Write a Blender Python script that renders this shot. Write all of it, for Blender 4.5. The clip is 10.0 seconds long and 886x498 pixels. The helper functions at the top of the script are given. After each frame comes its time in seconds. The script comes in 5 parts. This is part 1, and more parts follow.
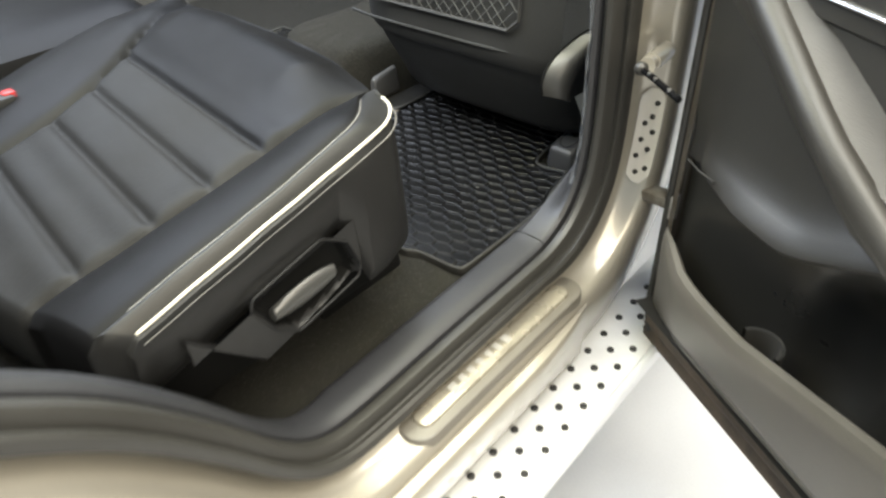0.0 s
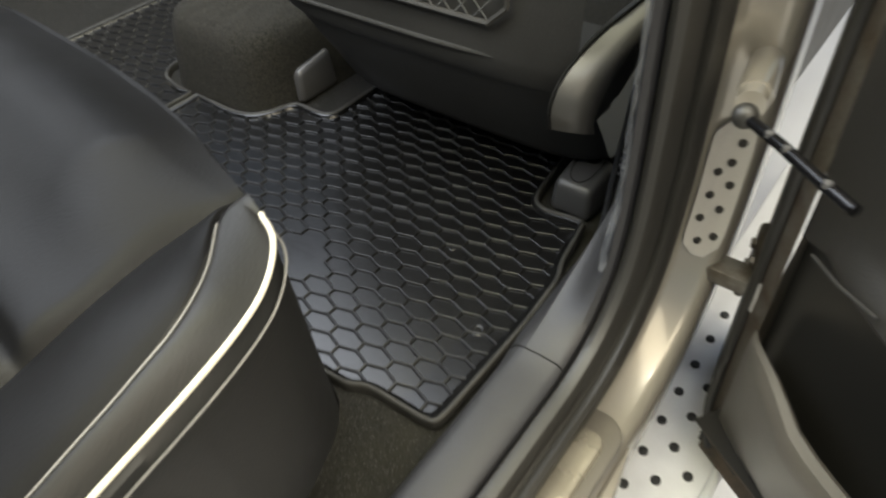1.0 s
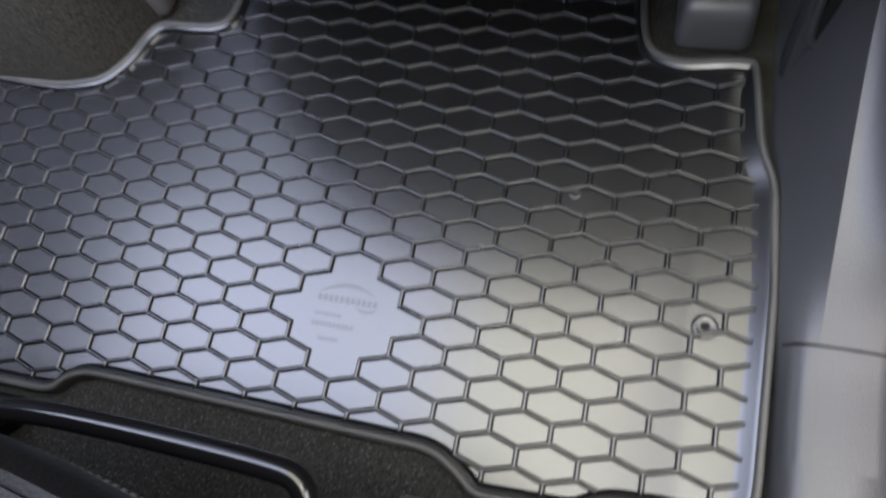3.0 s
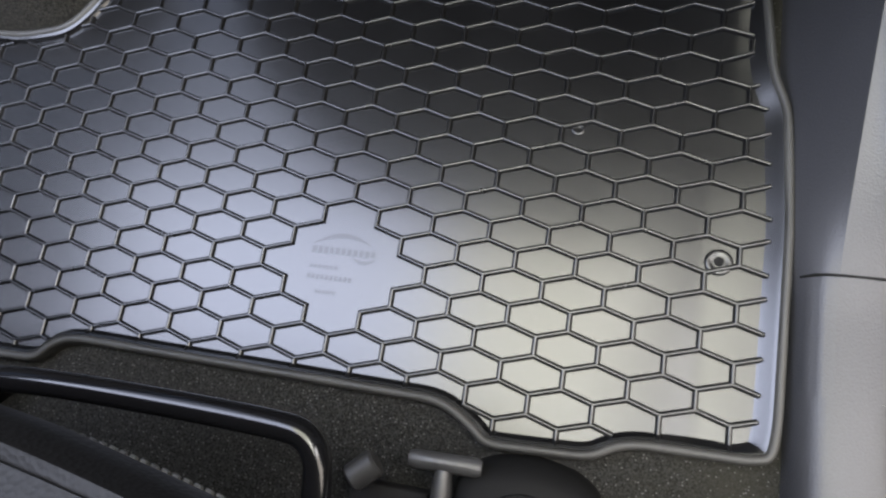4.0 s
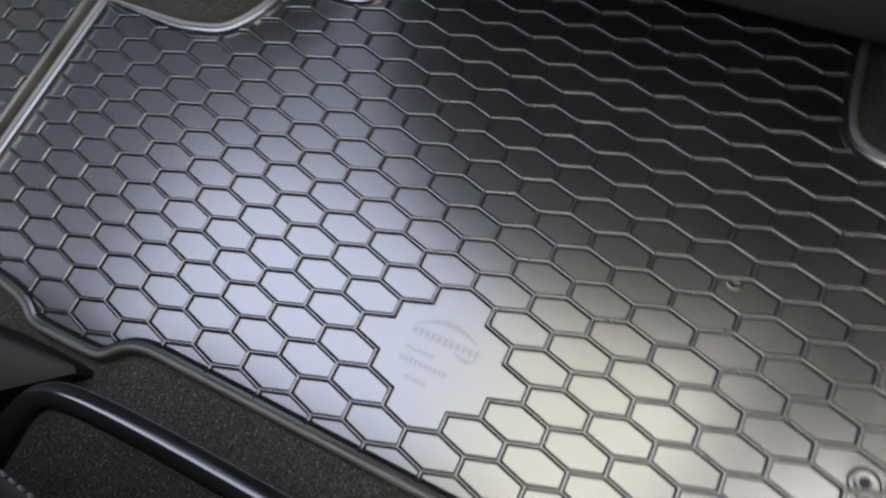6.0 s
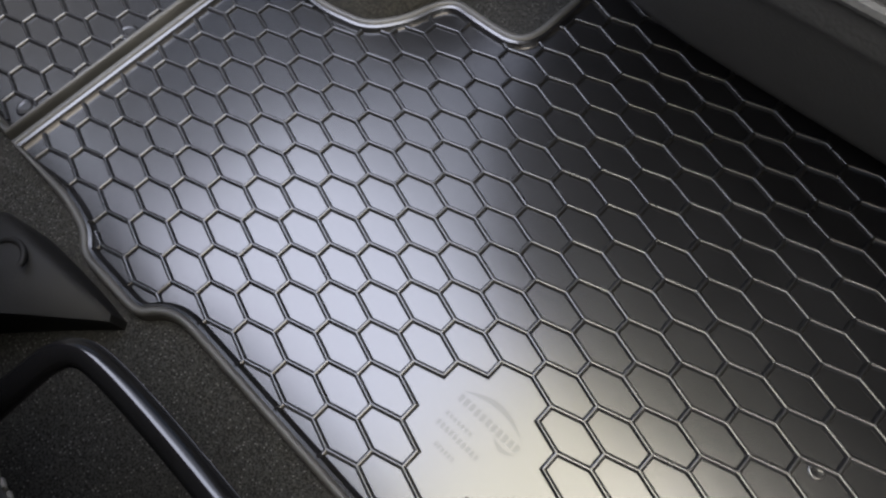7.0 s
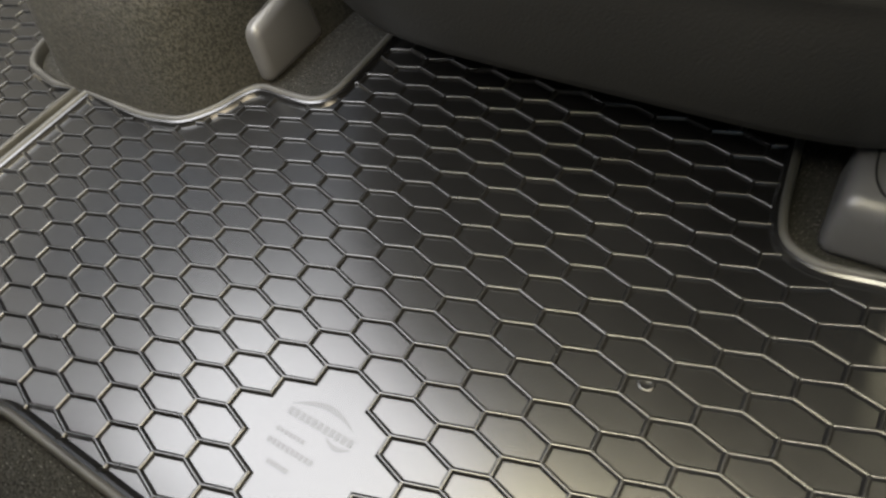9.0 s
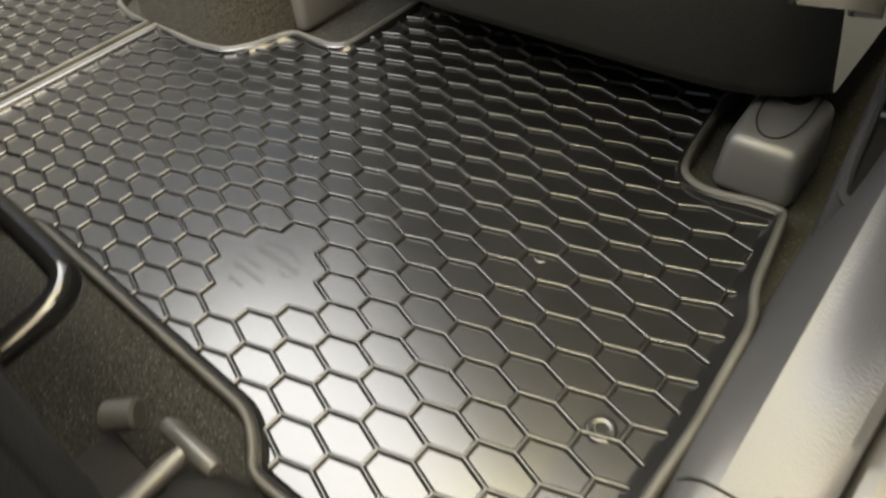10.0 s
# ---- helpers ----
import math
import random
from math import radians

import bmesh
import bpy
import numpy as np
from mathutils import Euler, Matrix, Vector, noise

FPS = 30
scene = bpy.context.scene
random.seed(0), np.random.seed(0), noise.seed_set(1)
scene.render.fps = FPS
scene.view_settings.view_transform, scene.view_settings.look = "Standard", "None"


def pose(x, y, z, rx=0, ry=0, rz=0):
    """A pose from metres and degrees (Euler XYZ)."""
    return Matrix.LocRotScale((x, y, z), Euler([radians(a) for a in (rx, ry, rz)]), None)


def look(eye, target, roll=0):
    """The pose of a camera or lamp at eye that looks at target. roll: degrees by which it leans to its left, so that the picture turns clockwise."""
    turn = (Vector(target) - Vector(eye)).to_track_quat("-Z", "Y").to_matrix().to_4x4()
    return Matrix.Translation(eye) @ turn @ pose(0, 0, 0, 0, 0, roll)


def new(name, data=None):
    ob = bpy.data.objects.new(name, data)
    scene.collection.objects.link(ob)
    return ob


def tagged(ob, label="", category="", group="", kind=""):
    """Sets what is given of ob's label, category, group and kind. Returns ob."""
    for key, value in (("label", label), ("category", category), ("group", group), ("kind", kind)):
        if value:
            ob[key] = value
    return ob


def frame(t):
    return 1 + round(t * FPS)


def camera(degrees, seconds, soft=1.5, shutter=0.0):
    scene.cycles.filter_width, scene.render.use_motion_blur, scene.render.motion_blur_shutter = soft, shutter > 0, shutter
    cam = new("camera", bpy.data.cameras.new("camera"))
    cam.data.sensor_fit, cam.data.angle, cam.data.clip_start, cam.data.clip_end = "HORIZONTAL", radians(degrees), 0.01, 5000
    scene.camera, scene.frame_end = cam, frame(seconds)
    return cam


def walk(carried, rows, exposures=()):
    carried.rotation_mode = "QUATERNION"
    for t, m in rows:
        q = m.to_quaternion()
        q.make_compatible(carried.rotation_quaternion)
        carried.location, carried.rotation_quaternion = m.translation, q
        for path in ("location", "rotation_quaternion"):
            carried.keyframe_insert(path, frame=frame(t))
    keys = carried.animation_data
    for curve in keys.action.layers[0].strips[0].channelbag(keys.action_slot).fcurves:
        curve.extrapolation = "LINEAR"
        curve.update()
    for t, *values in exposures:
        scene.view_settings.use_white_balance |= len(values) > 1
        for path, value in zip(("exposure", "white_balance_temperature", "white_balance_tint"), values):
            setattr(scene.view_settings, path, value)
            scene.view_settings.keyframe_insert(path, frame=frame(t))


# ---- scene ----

SOFT, SHUTTER = 2.3, 0.5
# [camera]
cam = camera(67.28, 10.0, SOFT, SHUTTER)
ROWS = [
    (0.0, 0.7812, -0.6491, 0.6343, 51.97, 2.57, 41.33),
    (0.5, 0.6442, -0.4738, 0.6042, 49.04, 2.22, 41.10),
    (1.0, 0.5155, -0.3171, 0.5526, 45.47, 3.62, 37.65),
    (1.5, 0.4050, -0.1980, 0.4943, 39.62, 6.09, 37.94),
    (2.0, 0.2860, -0.1220, 0.4760, 28.90, 7.79, 29.30),
    (2.5, 0.2145, -0.0881, 0.4623, 25.01, 9.97, 19.16),
    (3.0, 0.1792, -0.0772, 0.4552, 18.80, 10.64, 11.89),
    (3.2, 0.1649, -0.0731, 0.4531, 15.14, 9.62, 9.56),
    (4.3, 0.1632, -0.0852, 0.4300, 14.82, 10.02, 8.99),
    (4.5, 0.1569, -0.0838, 0.4337, 14.82, 9.23, 8.60),
    (5.0, 0.1556, -0.0705, 0.4272, 14.01, 9.58, 8.89),
    (5.5, 0.1294, -0.0584, 0.4258, 14.96, 10.40, 14.42),
    (6.0, 0.0944, -0.0473, 0.4191, 20.24, 8.48, 25.41),
    (7.3, 0.0457, -0.0361, 0.4035, 24.97, 3.64, 45.55),
    (7.5, 0.0478, -0.0423, 0.4044, 25.63, 2.80, 44.49),
    (8.0, 0.0900, -0.0490, 0.3750, 27.61, 4.10, 32.18),
    (8.5, 0.1360, -0.0600, 0.3500, 32.69, 6.72, 26.11),
    (9.0, 0.1865, -0.0544, 0.3472, 37.58, 8.92, 31.29),
    (9.5, 0.2637, -0.0915, 0.3423, 41.91, 8.02, 36.01),
    (10.0, 0.3270, -0.1326, 0.3263, 44.01, 6.44, 40.61),
]
# [/camera]
EXPOSURES = [(0.0, -0.25, 6400, 4), (0.5, -0.2, 6500, 4), (1.0, -0.85, 6700, 4), (1.5, -1.65, 6800, 4), (2.0, -1.62, 6400, 6), (2.5, -0.58, 6000, 14), (3.0, -0.27, 5900, 14), (5.0, -0.09, 6000, 12),
             (7.5, 0.0, 6500, 13), (8.0, 0.12, 6900, 8), (8.5, 0.24, 7200, 8), (9.0, 0.34, 7300, 6), (10.0, 0.62, 7800, 4)]
walk(cam, [(t, pose(x, y, z, rx, ry, rz)) for t, x, y, z, rx, ry, rz in ROWS], EXPOSURES)

# ---- world and lights ----
world = bpy.data.worlds.new("workshop_daylight")
scene.world = world
world.use_nodes = True
wn = world.node_tree
sky = wn.nodes.new("ShaderNodeTexSky")
sky.sky_type, sky.sun_disc = "NISHITA", False
sky.sun_elevation, sky.sun_rotation = radians(50), radians(60)
wn.links.new(sky.outputs[0], wn.nodes["Background"].inputs[0])
wn.nodes["Background"].inputs[1].default_value = 0.15


def lamp_area(name, eye, target, w, h, watts, colour):
    data = bpy.data.lights.new(name, "AREA")
    data.shape, data.size, data.size_y, data.energy, data.color = "RECTANGLE", w, h, watts, colour
    ob = new(name, data)
    ob.matrix_world = look(eye, target)
    return ob


# tubes on the hall ceiling over the sill and a warm lamp beyond the open door; daylight in the glass roof and the far windows
lamp_area("hall_tubes", (0.66, -0.58, 2.6), (0.60, -0.58, 0.0), 0.34, 1.5, 76, (1.0, 0.99, 0.97))
lamp_area("hall_lamp_door_side", (2.0, -0.7, 2.0), (0.45, 0.0, 0.0), 2.0, 2.4, 190, (1.0, 0.86, 0.66))
lamp_area("hall_lamp_front", (1.15, 0.55, 2.6), (0.5, 0.2, 0.0), 0.8, 1.5, 95, (1.0, 0.93, 0.82))
lamp_area("roof_light_cool", (-0.665, -0.19, 1.20), (-0.665, -0.19, 0.0), 0.97, 1.22, 63, (0.84, 0.87, 1.0))
for y0, y1, far, near in ((0.42, 0.62, 1.7, 1.4), (0.62, 0.85, 1.15, 1.1), (0.85, 1.18, 1.0, 1.0), (1.18, 1.51, 0.6, 0.6)):
    for x0, x1, watts in ((-1.05, -0.60, far), (-0.60, -0.16, near)):
        lamp_area("roof_light_front", ((x0 + x1) / 2, (y0 + y1) / 2, 1.20), ((x0 + x1) / 2, (y0 + y1) / 2, 0.0), x1 - x0, y1 - y0, watts, (0.84, 0.87, 1.0))
lamp_area("roof_light_warm", (0.085, -0.17, 1.20), (0.085, -0.17, 0.0), 0.52, 1.28, 36, (1.0, 0.94, 0.70))
lamp_area("roof_light_warm_front", (0.095, 0.82, 1.20), (0.095, 0.82, 0.0), 0.49, 0.68, 12, (1.0, 0.94, 0.70))
lamp_area("window_light_rear", (-1.275, -0.40, 0.88), (0.0, -0.40, 0.80), 0.68, 0.34, 5.0, (0.84, 0.88, 1.0))
lamp_area("window_light_front", (-1.275, 0.46, 0.90), (0.0, 0.46, 0.82), 0.66, 0.28, 0.12, (0.84, 0.88, 1.0))


# ---- materials ----
def mat(name, colour, rough=0.5, metal=0.0, vary=0.15, vary_scale=6.0, grain=400.0, bump=0.1, bump_dist=0.0005, rough_vary=0.08,
        spec=0.5, kind="noise", colour2=None, coat=0.0, stain=0.0):
    m = bpy.data.materials.new(name)
    m.use_nodes = True
    nt = m.node_tree
    b = nt.nodes["Principled BSDF"]
    b.inputs["Roughness"].default_value, b.inputs["Metallic"].default_value = rough, metal
    b.inputs["Specular IOR Level"].default_value = spec
    b.inputs["Coat Weight"].default_value, b.inputs["Coat Roughness"].default_value = coat, 0.04
    co = nt.nodes.new("ShaderNodeTexCoord")
    big = nt.nodes.new("ShaderNodeTexNoise")
    big.inputs["Scale"].default_value, big.inputs["Detail"].default_value = vary_scale, 5.0
    nt.links.new(co.outputs["Object"], big.inputs["Vector"])
    fine = nt.nodes.new("ShaderNodeTexVoronoi" if kind == "leather" else "ShaderNodeTexNoise")
    fine.inputs["Scale"].default_value = grain
    nt.links.new(co.outputs["Object"], fine.inputs["Vector"])
    fine_out = fine.outputs["Distance"] if kind == "leather" else fine.outputs[0]
    mix = nt.nodes.new("ShaderNodeMix")
    mix.data_type = "RGBA"
    c2 = colour2 or tuple(c * (1 - 2 * vary) for c in colour)
    mix.inputs[6].default_value, mix.inputs[7].default_value = (*c2, 1), (*colour, 1)
    ramp = nt.nodes.new("ShaderNodeMapRange")
    ramp.inputs[1].default_value, ramp.inputs[2].default_value = (0.34, 0.74) if kind == "carpet" else (0.3, 0.7)
    add = nt.nodes.new("ShaderNodeMath")
    add.operation = "MULTIPLY_ADD"
    add.inputs[1].default_value = 0.35 if kind != "carpet" else 0.9
    nt.links.new(fine_out, add.inputs[0])
    nt.links.new(big.outputs[0], add.inputs[2])
    sub = nt.nodes.new("ShaderNodeMath")
    sub.operation = "SUBTRACT"
    sub.inputs[1].default_value = 0.17 if kind != "carpet" else 0.45
    nt.links.new(add.outputs[0], sub.inputs[0])
    nt.links.new(sub.outputs[0], ramp.inputs[0])
    nt.links.new(ramp.outputs[0], mix.inputs[0])
    nt.links.new(mix.outputs[2], b.inputs["Base Color"])
    rr = nt.nodes.new("ShaderNodeMapRange")
    rr.inputs[1].default_value, rr.inputs[2].default_value = 0.3, 0.7
    rr.inputs[3].default_value, rr.inputs[4].default_value = max(0.02, rough - rough_vary), min(1.0, rough + rough_vary)
    nt.links.new(big.outputs[0], rr.inputs[0])
    nt.links.new(rr.outputs[0], b.inputs["Roughness"])
    bp = nt.nodes.new("ShaderNodeBump")
    bp.inputs["Strength"].default_value, bp.inputs["Distance"].default_value = bump, bump_dist
    nt.links.new(fine_out, bp.inputs["Height"])
    nt.links.new(bp.outputs[0], b.inputs["Normal"])
    return m


RUBBER = mat("mat_rubber", (0.0032, 0.0032, 0.0034), 0.36, vary=0.2, vary_scale=15, grain=1500, bump=0.0, bump_dist=0.0002, rough_vary=0.04, spec=0.06, coat=1.0)
RUBBER.node_tree.nodes["Principled BSDF"].inputs["Coat Roughness"].default_value = 0.255
# the sheet is not quite flat
nt = RUBBER.node_tree
wave_pos, wave_noise, wave_bump = nt.nodes.new("ShaderNodeTexCoord"), nt.nodes.new("ShaderNodeTexNoise"), nt.nodes.new("ShaderNodeBump")
wave_noise.inputs["Scale"].default_value, wave_noise.inputs["Detail"].default_value = 9, 1.0
wave_bump.inputs["Strength"].default_value, wave_bump.inputs["Distance"].default_value = 1.0, 0.0003
nt.links.new(wave_pos.outputs["Object"], wave_noise.inputs["Vector"])
nt.links.new(wave_noise.outputs[0], wave_bump.inputs["Height"])
nt.links.new(wave_bump.outputs[0], nt.nodes["Principled BSDF"].inputs["Coat Normal"])
RUBBER_RIB = mat("rib_rubber", (0.0042, 0.0042, 0.0044), 0.28, vary=0.15, spec=0.48, grain=900, bump=0.06, bump_dist=0.0002)
RUBBER_RIM = mat("rim_rubber", (0.026, 0.0255, 0.0235), 0.58, vary=0.25, vary_scale=25, spec=0.36, grain=900, bump=0.1, bump_dist=0.0002)
EMBOSS = mat("embossed_rubber", (0.0036, 0.0036, 0.0038), 0.4, vary=0.1, grain=900, bump=0.1, spec=0.06, coat=0.8)
EMBOSS.node_tree.nodes["Principled BSDF"].inputs["Coat Roughness"].default_value = 0.27
CARPET = mat("carpet_pile", (0.036, 0.0352, 0.0325), 0.95, vary=0.45, colour2=(0.003, 0.003, 0.0029), vary_scale=700, grain=2200, bump=0.9, bump_dist=0.002, spec=0.1, kind="carpet")
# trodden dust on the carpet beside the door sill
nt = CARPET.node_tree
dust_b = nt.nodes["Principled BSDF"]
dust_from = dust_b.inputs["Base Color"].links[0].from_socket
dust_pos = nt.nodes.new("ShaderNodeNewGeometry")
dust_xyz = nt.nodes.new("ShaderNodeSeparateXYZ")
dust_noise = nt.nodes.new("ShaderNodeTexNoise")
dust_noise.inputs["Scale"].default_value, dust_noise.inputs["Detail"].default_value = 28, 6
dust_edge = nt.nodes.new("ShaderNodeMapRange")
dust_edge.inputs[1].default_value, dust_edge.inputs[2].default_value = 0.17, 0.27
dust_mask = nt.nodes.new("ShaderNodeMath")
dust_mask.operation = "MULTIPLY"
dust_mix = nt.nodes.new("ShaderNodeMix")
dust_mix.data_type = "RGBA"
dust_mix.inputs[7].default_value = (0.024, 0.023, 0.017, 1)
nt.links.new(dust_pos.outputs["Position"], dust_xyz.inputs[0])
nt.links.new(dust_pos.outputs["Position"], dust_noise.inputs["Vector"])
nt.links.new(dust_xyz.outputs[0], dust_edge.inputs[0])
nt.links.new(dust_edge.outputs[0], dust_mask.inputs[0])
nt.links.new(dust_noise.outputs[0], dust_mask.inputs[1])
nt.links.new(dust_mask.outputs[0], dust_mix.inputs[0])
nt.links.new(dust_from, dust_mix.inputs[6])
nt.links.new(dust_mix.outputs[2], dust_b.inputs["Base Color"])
lint = nt.nodes.new("ShaderNodeTexVoronoi")
lint.inputs["Scale"].default_value = 480
lint_edge = nt.nodes.new("ShaderNodeMapRange")
lint_edge.inputs[1].default_value, lint_edge.inputs[2].default_value = 0.30, 0.10
lint_pick = nt.nodes.new("ShaderNodeMath")
lint_pick.operation = "GREATER_THAN"
lint_pick.inputs[1].default_value = 0.60
lint_mask = nt.nodes.new("ShaderNodeMath")
lint_mask.operation = "MULTIPLY"
lint_mix = nt.nodes.new("ShaderNodeMix")
lint_mix.data_type = "RGBA"
lint_mix.inputs[7].default_value = (0.11, 0.109, 0.105, 1)
nt.links.new(dust_pos.outputs["Position"], lint.inputs["Vector"])
nt.links.new(lint.outputs["Distance"], lint_edge.inputs[0])
nt.links.new(lint.outputs["Color"], lint_pick.inputs[0])
nt.links.new(lint_edge.outputs[0], lint_mask.inputs[0])
nt.links.new(lint_pick.outputs[0], lint_mask.inputs[1])
nt.links.new(lint_mask.outputs[0], lint_mix.inputs[0])
nt.links.new(dust_mix.outputs[2], lint_mix.inputs[6])
nt.links.new(lint_mix.outputs[2], dust_b.inputs["Base Color"])
CARPET_HUMP = mat("moulded_carpet", (0.033, 0.0315, 0.027), 0.95, vary=0.45, colour2=(0.006, 0.0057, 0.005), vary_scale=380, grain=1100, bump=0.8, bump_dist=0.002, spec=0.15, kind="carpet")
TRIM = mat("grained_black_plastic", (0.026, 0.0265, 0.030), 0.43, spec=0.32, vary=0.1, grain=750, bump=0.28, bump_dist=0.0005, kind="leather")
SEAT_PLASTIC = mat("seat_shield_plastic", (0.014, 0.014, 0.0145), 0.48, spec=0.24, vary=0.1, grain=700, bump=0.2, bump_dist=0.0004)
BACK_PLASTIC = mat("seatback_plastic", (0.0265, 0.0265, 0.0262), 0.55, spec=0.22, vary=0.15, grain=500, bump=0.4, bump_dist=0.0005, kind="leather")
LEATHER = mat("black_leather", (0.0048, 0.0048, 0.0053), 0.44, spec=0.09, vary=0.12, grain=650, bump=0.25, bump_dist=0.0005, kind="leather")
PERF = mat("seat_insert_leather", (0.0105, 0.0105, 0.0108), 0.55, spec=0.14, vary=0.1, grain=520, bump=0.6, bump_dist=0.0006, kind="leather")
PIPING = mat("cream_piping", (0.58, 0.545, 0.46), 0.45, vary=0.06, grain=900, bump=0.2)
THREAD = mat("grey_stitching", (0.17, 0.167, 0.163), 0.6, vary=0.15, grain=900, bump=0.3)
GREY_PLASTIC = mat("grey_rail_plastic", (0.048, 0.048, 0.051), 0.42, vary=0.08, grain=800, bump=0.15)
CHEEK = mat("grey_cheek_plastic", (0.032, 0.031, 0.029), 0.42, vary=0.08, grain=700, bump=0.2)
GRIMY = mat("grimy_painted_metal", (0.115, 0.106, 0.092), 0.45, metal=0.2, vary=0.3, vary_scale=38, grain=300, bump=0.4, colour2=(0.040, 0.026, 0.014))
DIRTY = mat("dirty_brown_seal", (0.075, 0.055, 0.038), 0.7, vary=0.35, vary_scale=25, grain=300, bump=0.5)
PALE_PLASTIC = mat("pale_grey_plastic", (0.30, 0.29, 0.27), 0.5, vary=0.08, grain=700, bump=0.2)
PAINT = mat("champagne_paint", (0.30, 0.278, 0.238), 0.34, metal=0.35, vary=0.05, grain=2500, bump=0.03, coat=0.7, rough_vary=0.04)
RUBBER_SEAL = mat("door_seal_rubber", (0.024, 0.023, 0.021), 0.5, vary=0.1, grain=600, bump=0.15)
BLACK_GLOSS = mat("black_lacquered_steel", (0.004, 0.004, 0.0045), 0.13, vary=0.1, grain=600, bump=0.03, rough_vary=0.03, spec=0.32)
# near-black for joints, slots and seat base, and as painted shade in the lever hollow
DARK = mat("dark_joints_and_shade", (0.005, 0.005, 0.005), 0.8, spec=0.12, vary=0.1)
CAP = mat("black_cap_plastic", (0.0050, 0.0050, 0.0052), 0.62, spec=0.10, vary=0.1, grain=700, bump=0.2, bump_dist=0.0004)
LINK = mat("worn_grey_steel", (0.040, 0.040, 0.041), 0.42, metal=0.3, vary=0.15, vary_scale=40, grain=400, bump=0.2)
BRACKET = mat("black_bracket_steel", (0.012, 0.012, 0.0125), 0.75, spec=0.06, vary=0.15, vary_scale=30, grain=400, bump=0.2)
LEATHER_EDGE = mat("grey_edge_leather", (0.013, 0.013, 0.0132), 0.42, spec=0.22, vary=0.12, grain=650, bump=0.25, bump_dist=0.0005, kind="leather")
SHIELD = mat("side_shield_plastic", (0.017, 0.017, 0.0175), 0.46, spec=0.24, vary=0.1, grain=700, bump=0.2, bump_dist=0.0004)
LEVER = mat("lever_plastic", (0.042, 0.042, 0.041), 0.36, vary=0.1, grain=700, bump=0.2)
POCKET = mat("pocket_plastic", (0.022, 0.021, 0.019), 0.32, vary=0.12, grain=500, bump=0.1)
STEEL = mat("zinc_steel", (0.45, 0.45, 0.45), 0.35, metal=0.9, vary=0.12, vary_scale=30, grain=400, bump=0.2)
ALU = mat("running_board_aluminium", (0.82, 0.83, 0.85), 0.38, metal=0.25, vary=0.06, vary_scale=20, grain=500, bump=0.1)
CHROME = mat("bright_metal", (0.75, 0.75, 0.76), 0.15, metal=1.0, vary=0.03)
SCUFF = mat("scuff_plate_plastic", (0.125, 0.115, 0.098), 0.34, vary=0.1, grain=400, bump=0.05)
SCUFF_INLAY = mat("scuff_inlay", (0.36, 0.33, 0.27), 0.26, metal=0.5, vary=0.12, vary_scale=25, grain=400, bump=0.06)
PLATE_BEIGE = mat("pale_plate", (0.46, 0.44, 0.40), 0.4, vary=0.08, grain=600, bump=0.1)
STUD = mat("stud_rubber", (0.02, 0.02, 0.02), 0.6)
GROUND = mat("pale_floor", (0.74, 0.74, 0.75), 0.6, vary=0.06, vary_scale=3, grain=200, bump=0.15)
HEADLINER = mat("headliner_cloth", (0.045, 0.043, 0.040), 0.9, vary=0.06, grain=800, bump=0.2, spec=0.1)
WALLTRIM = mat("cabin_wall_trim", (0.045, 0.044, 0.042), 0.55, vary=0.12, grain=500, bump=0.2)
DOORTRIM = mat("door_trim_plastic", (0.030, 0.0285, 0.026), 0.42, vary=0.1, grain=550, bump=0.3, bump_dist=0.0005, kind="leather")
DOOREDGE = mat("door_pocket_plastic", (0.085, 0.078, 0.066), 0.42, vary=0.1, grain=550, bump=0.25, bump_dist=0.0005, kind="leather")
THREAD_DARK = mat("dark_netting", (0.035, 0.035, 0.035), 0.7)
RED = mat("red_buckle", (0.30, 0.012, 0.012), 0.4)
FILM = mat("clear_film", (0.30, 0.31, 0.33), 0.24, vary=0.1, vary_scale=40, grain=300, bump=0.2, spec=0.5)
FILM.node_tree.nodes["Principled BSDF"].inputs["Alpha"].default_value = 0.22


# ---- building helpers ----
def thing(name, label, category, at=(0, 0, 0), group="", kind=""):
    ob = new(name)
    ob.location = at
    ob.empty_display_size = 0.05
    return tagged(ob, label, category, group, kind)


def mesh_of(name, bm, material, smooth=True):
    bmesh.ops.recalc_face_normals(bm, faces=bm.faces)
    me = bpy.data.meshes.new(name)
    bm.to_mesh(me)
    bm.free()
    me.materials.append(material)
    if smooth:
        for p in me.polygons:
            p.use_smooth = True
        me.set_sharp_from_angle(angle=radians(38))
    return me


def part(name, bm, material, parent=None, label="", smooth=True):
    ob = new(name, mesh_of(name, bm, material, smooth))
    if parent is not None:
        ob.parent = parent
        ob.matrix_parent_inverse = parent_world(parent).inverted()
    if label:
        ob["label"] = label
    return ob


def parent_world(p):
    return Matrix.Translation(p.location)


def solid(name, bm, material, label, category, kind="", group="", smooth=True):
    return tagged(part(name, bm, material, None, "", smooth), label, category, group, kind)


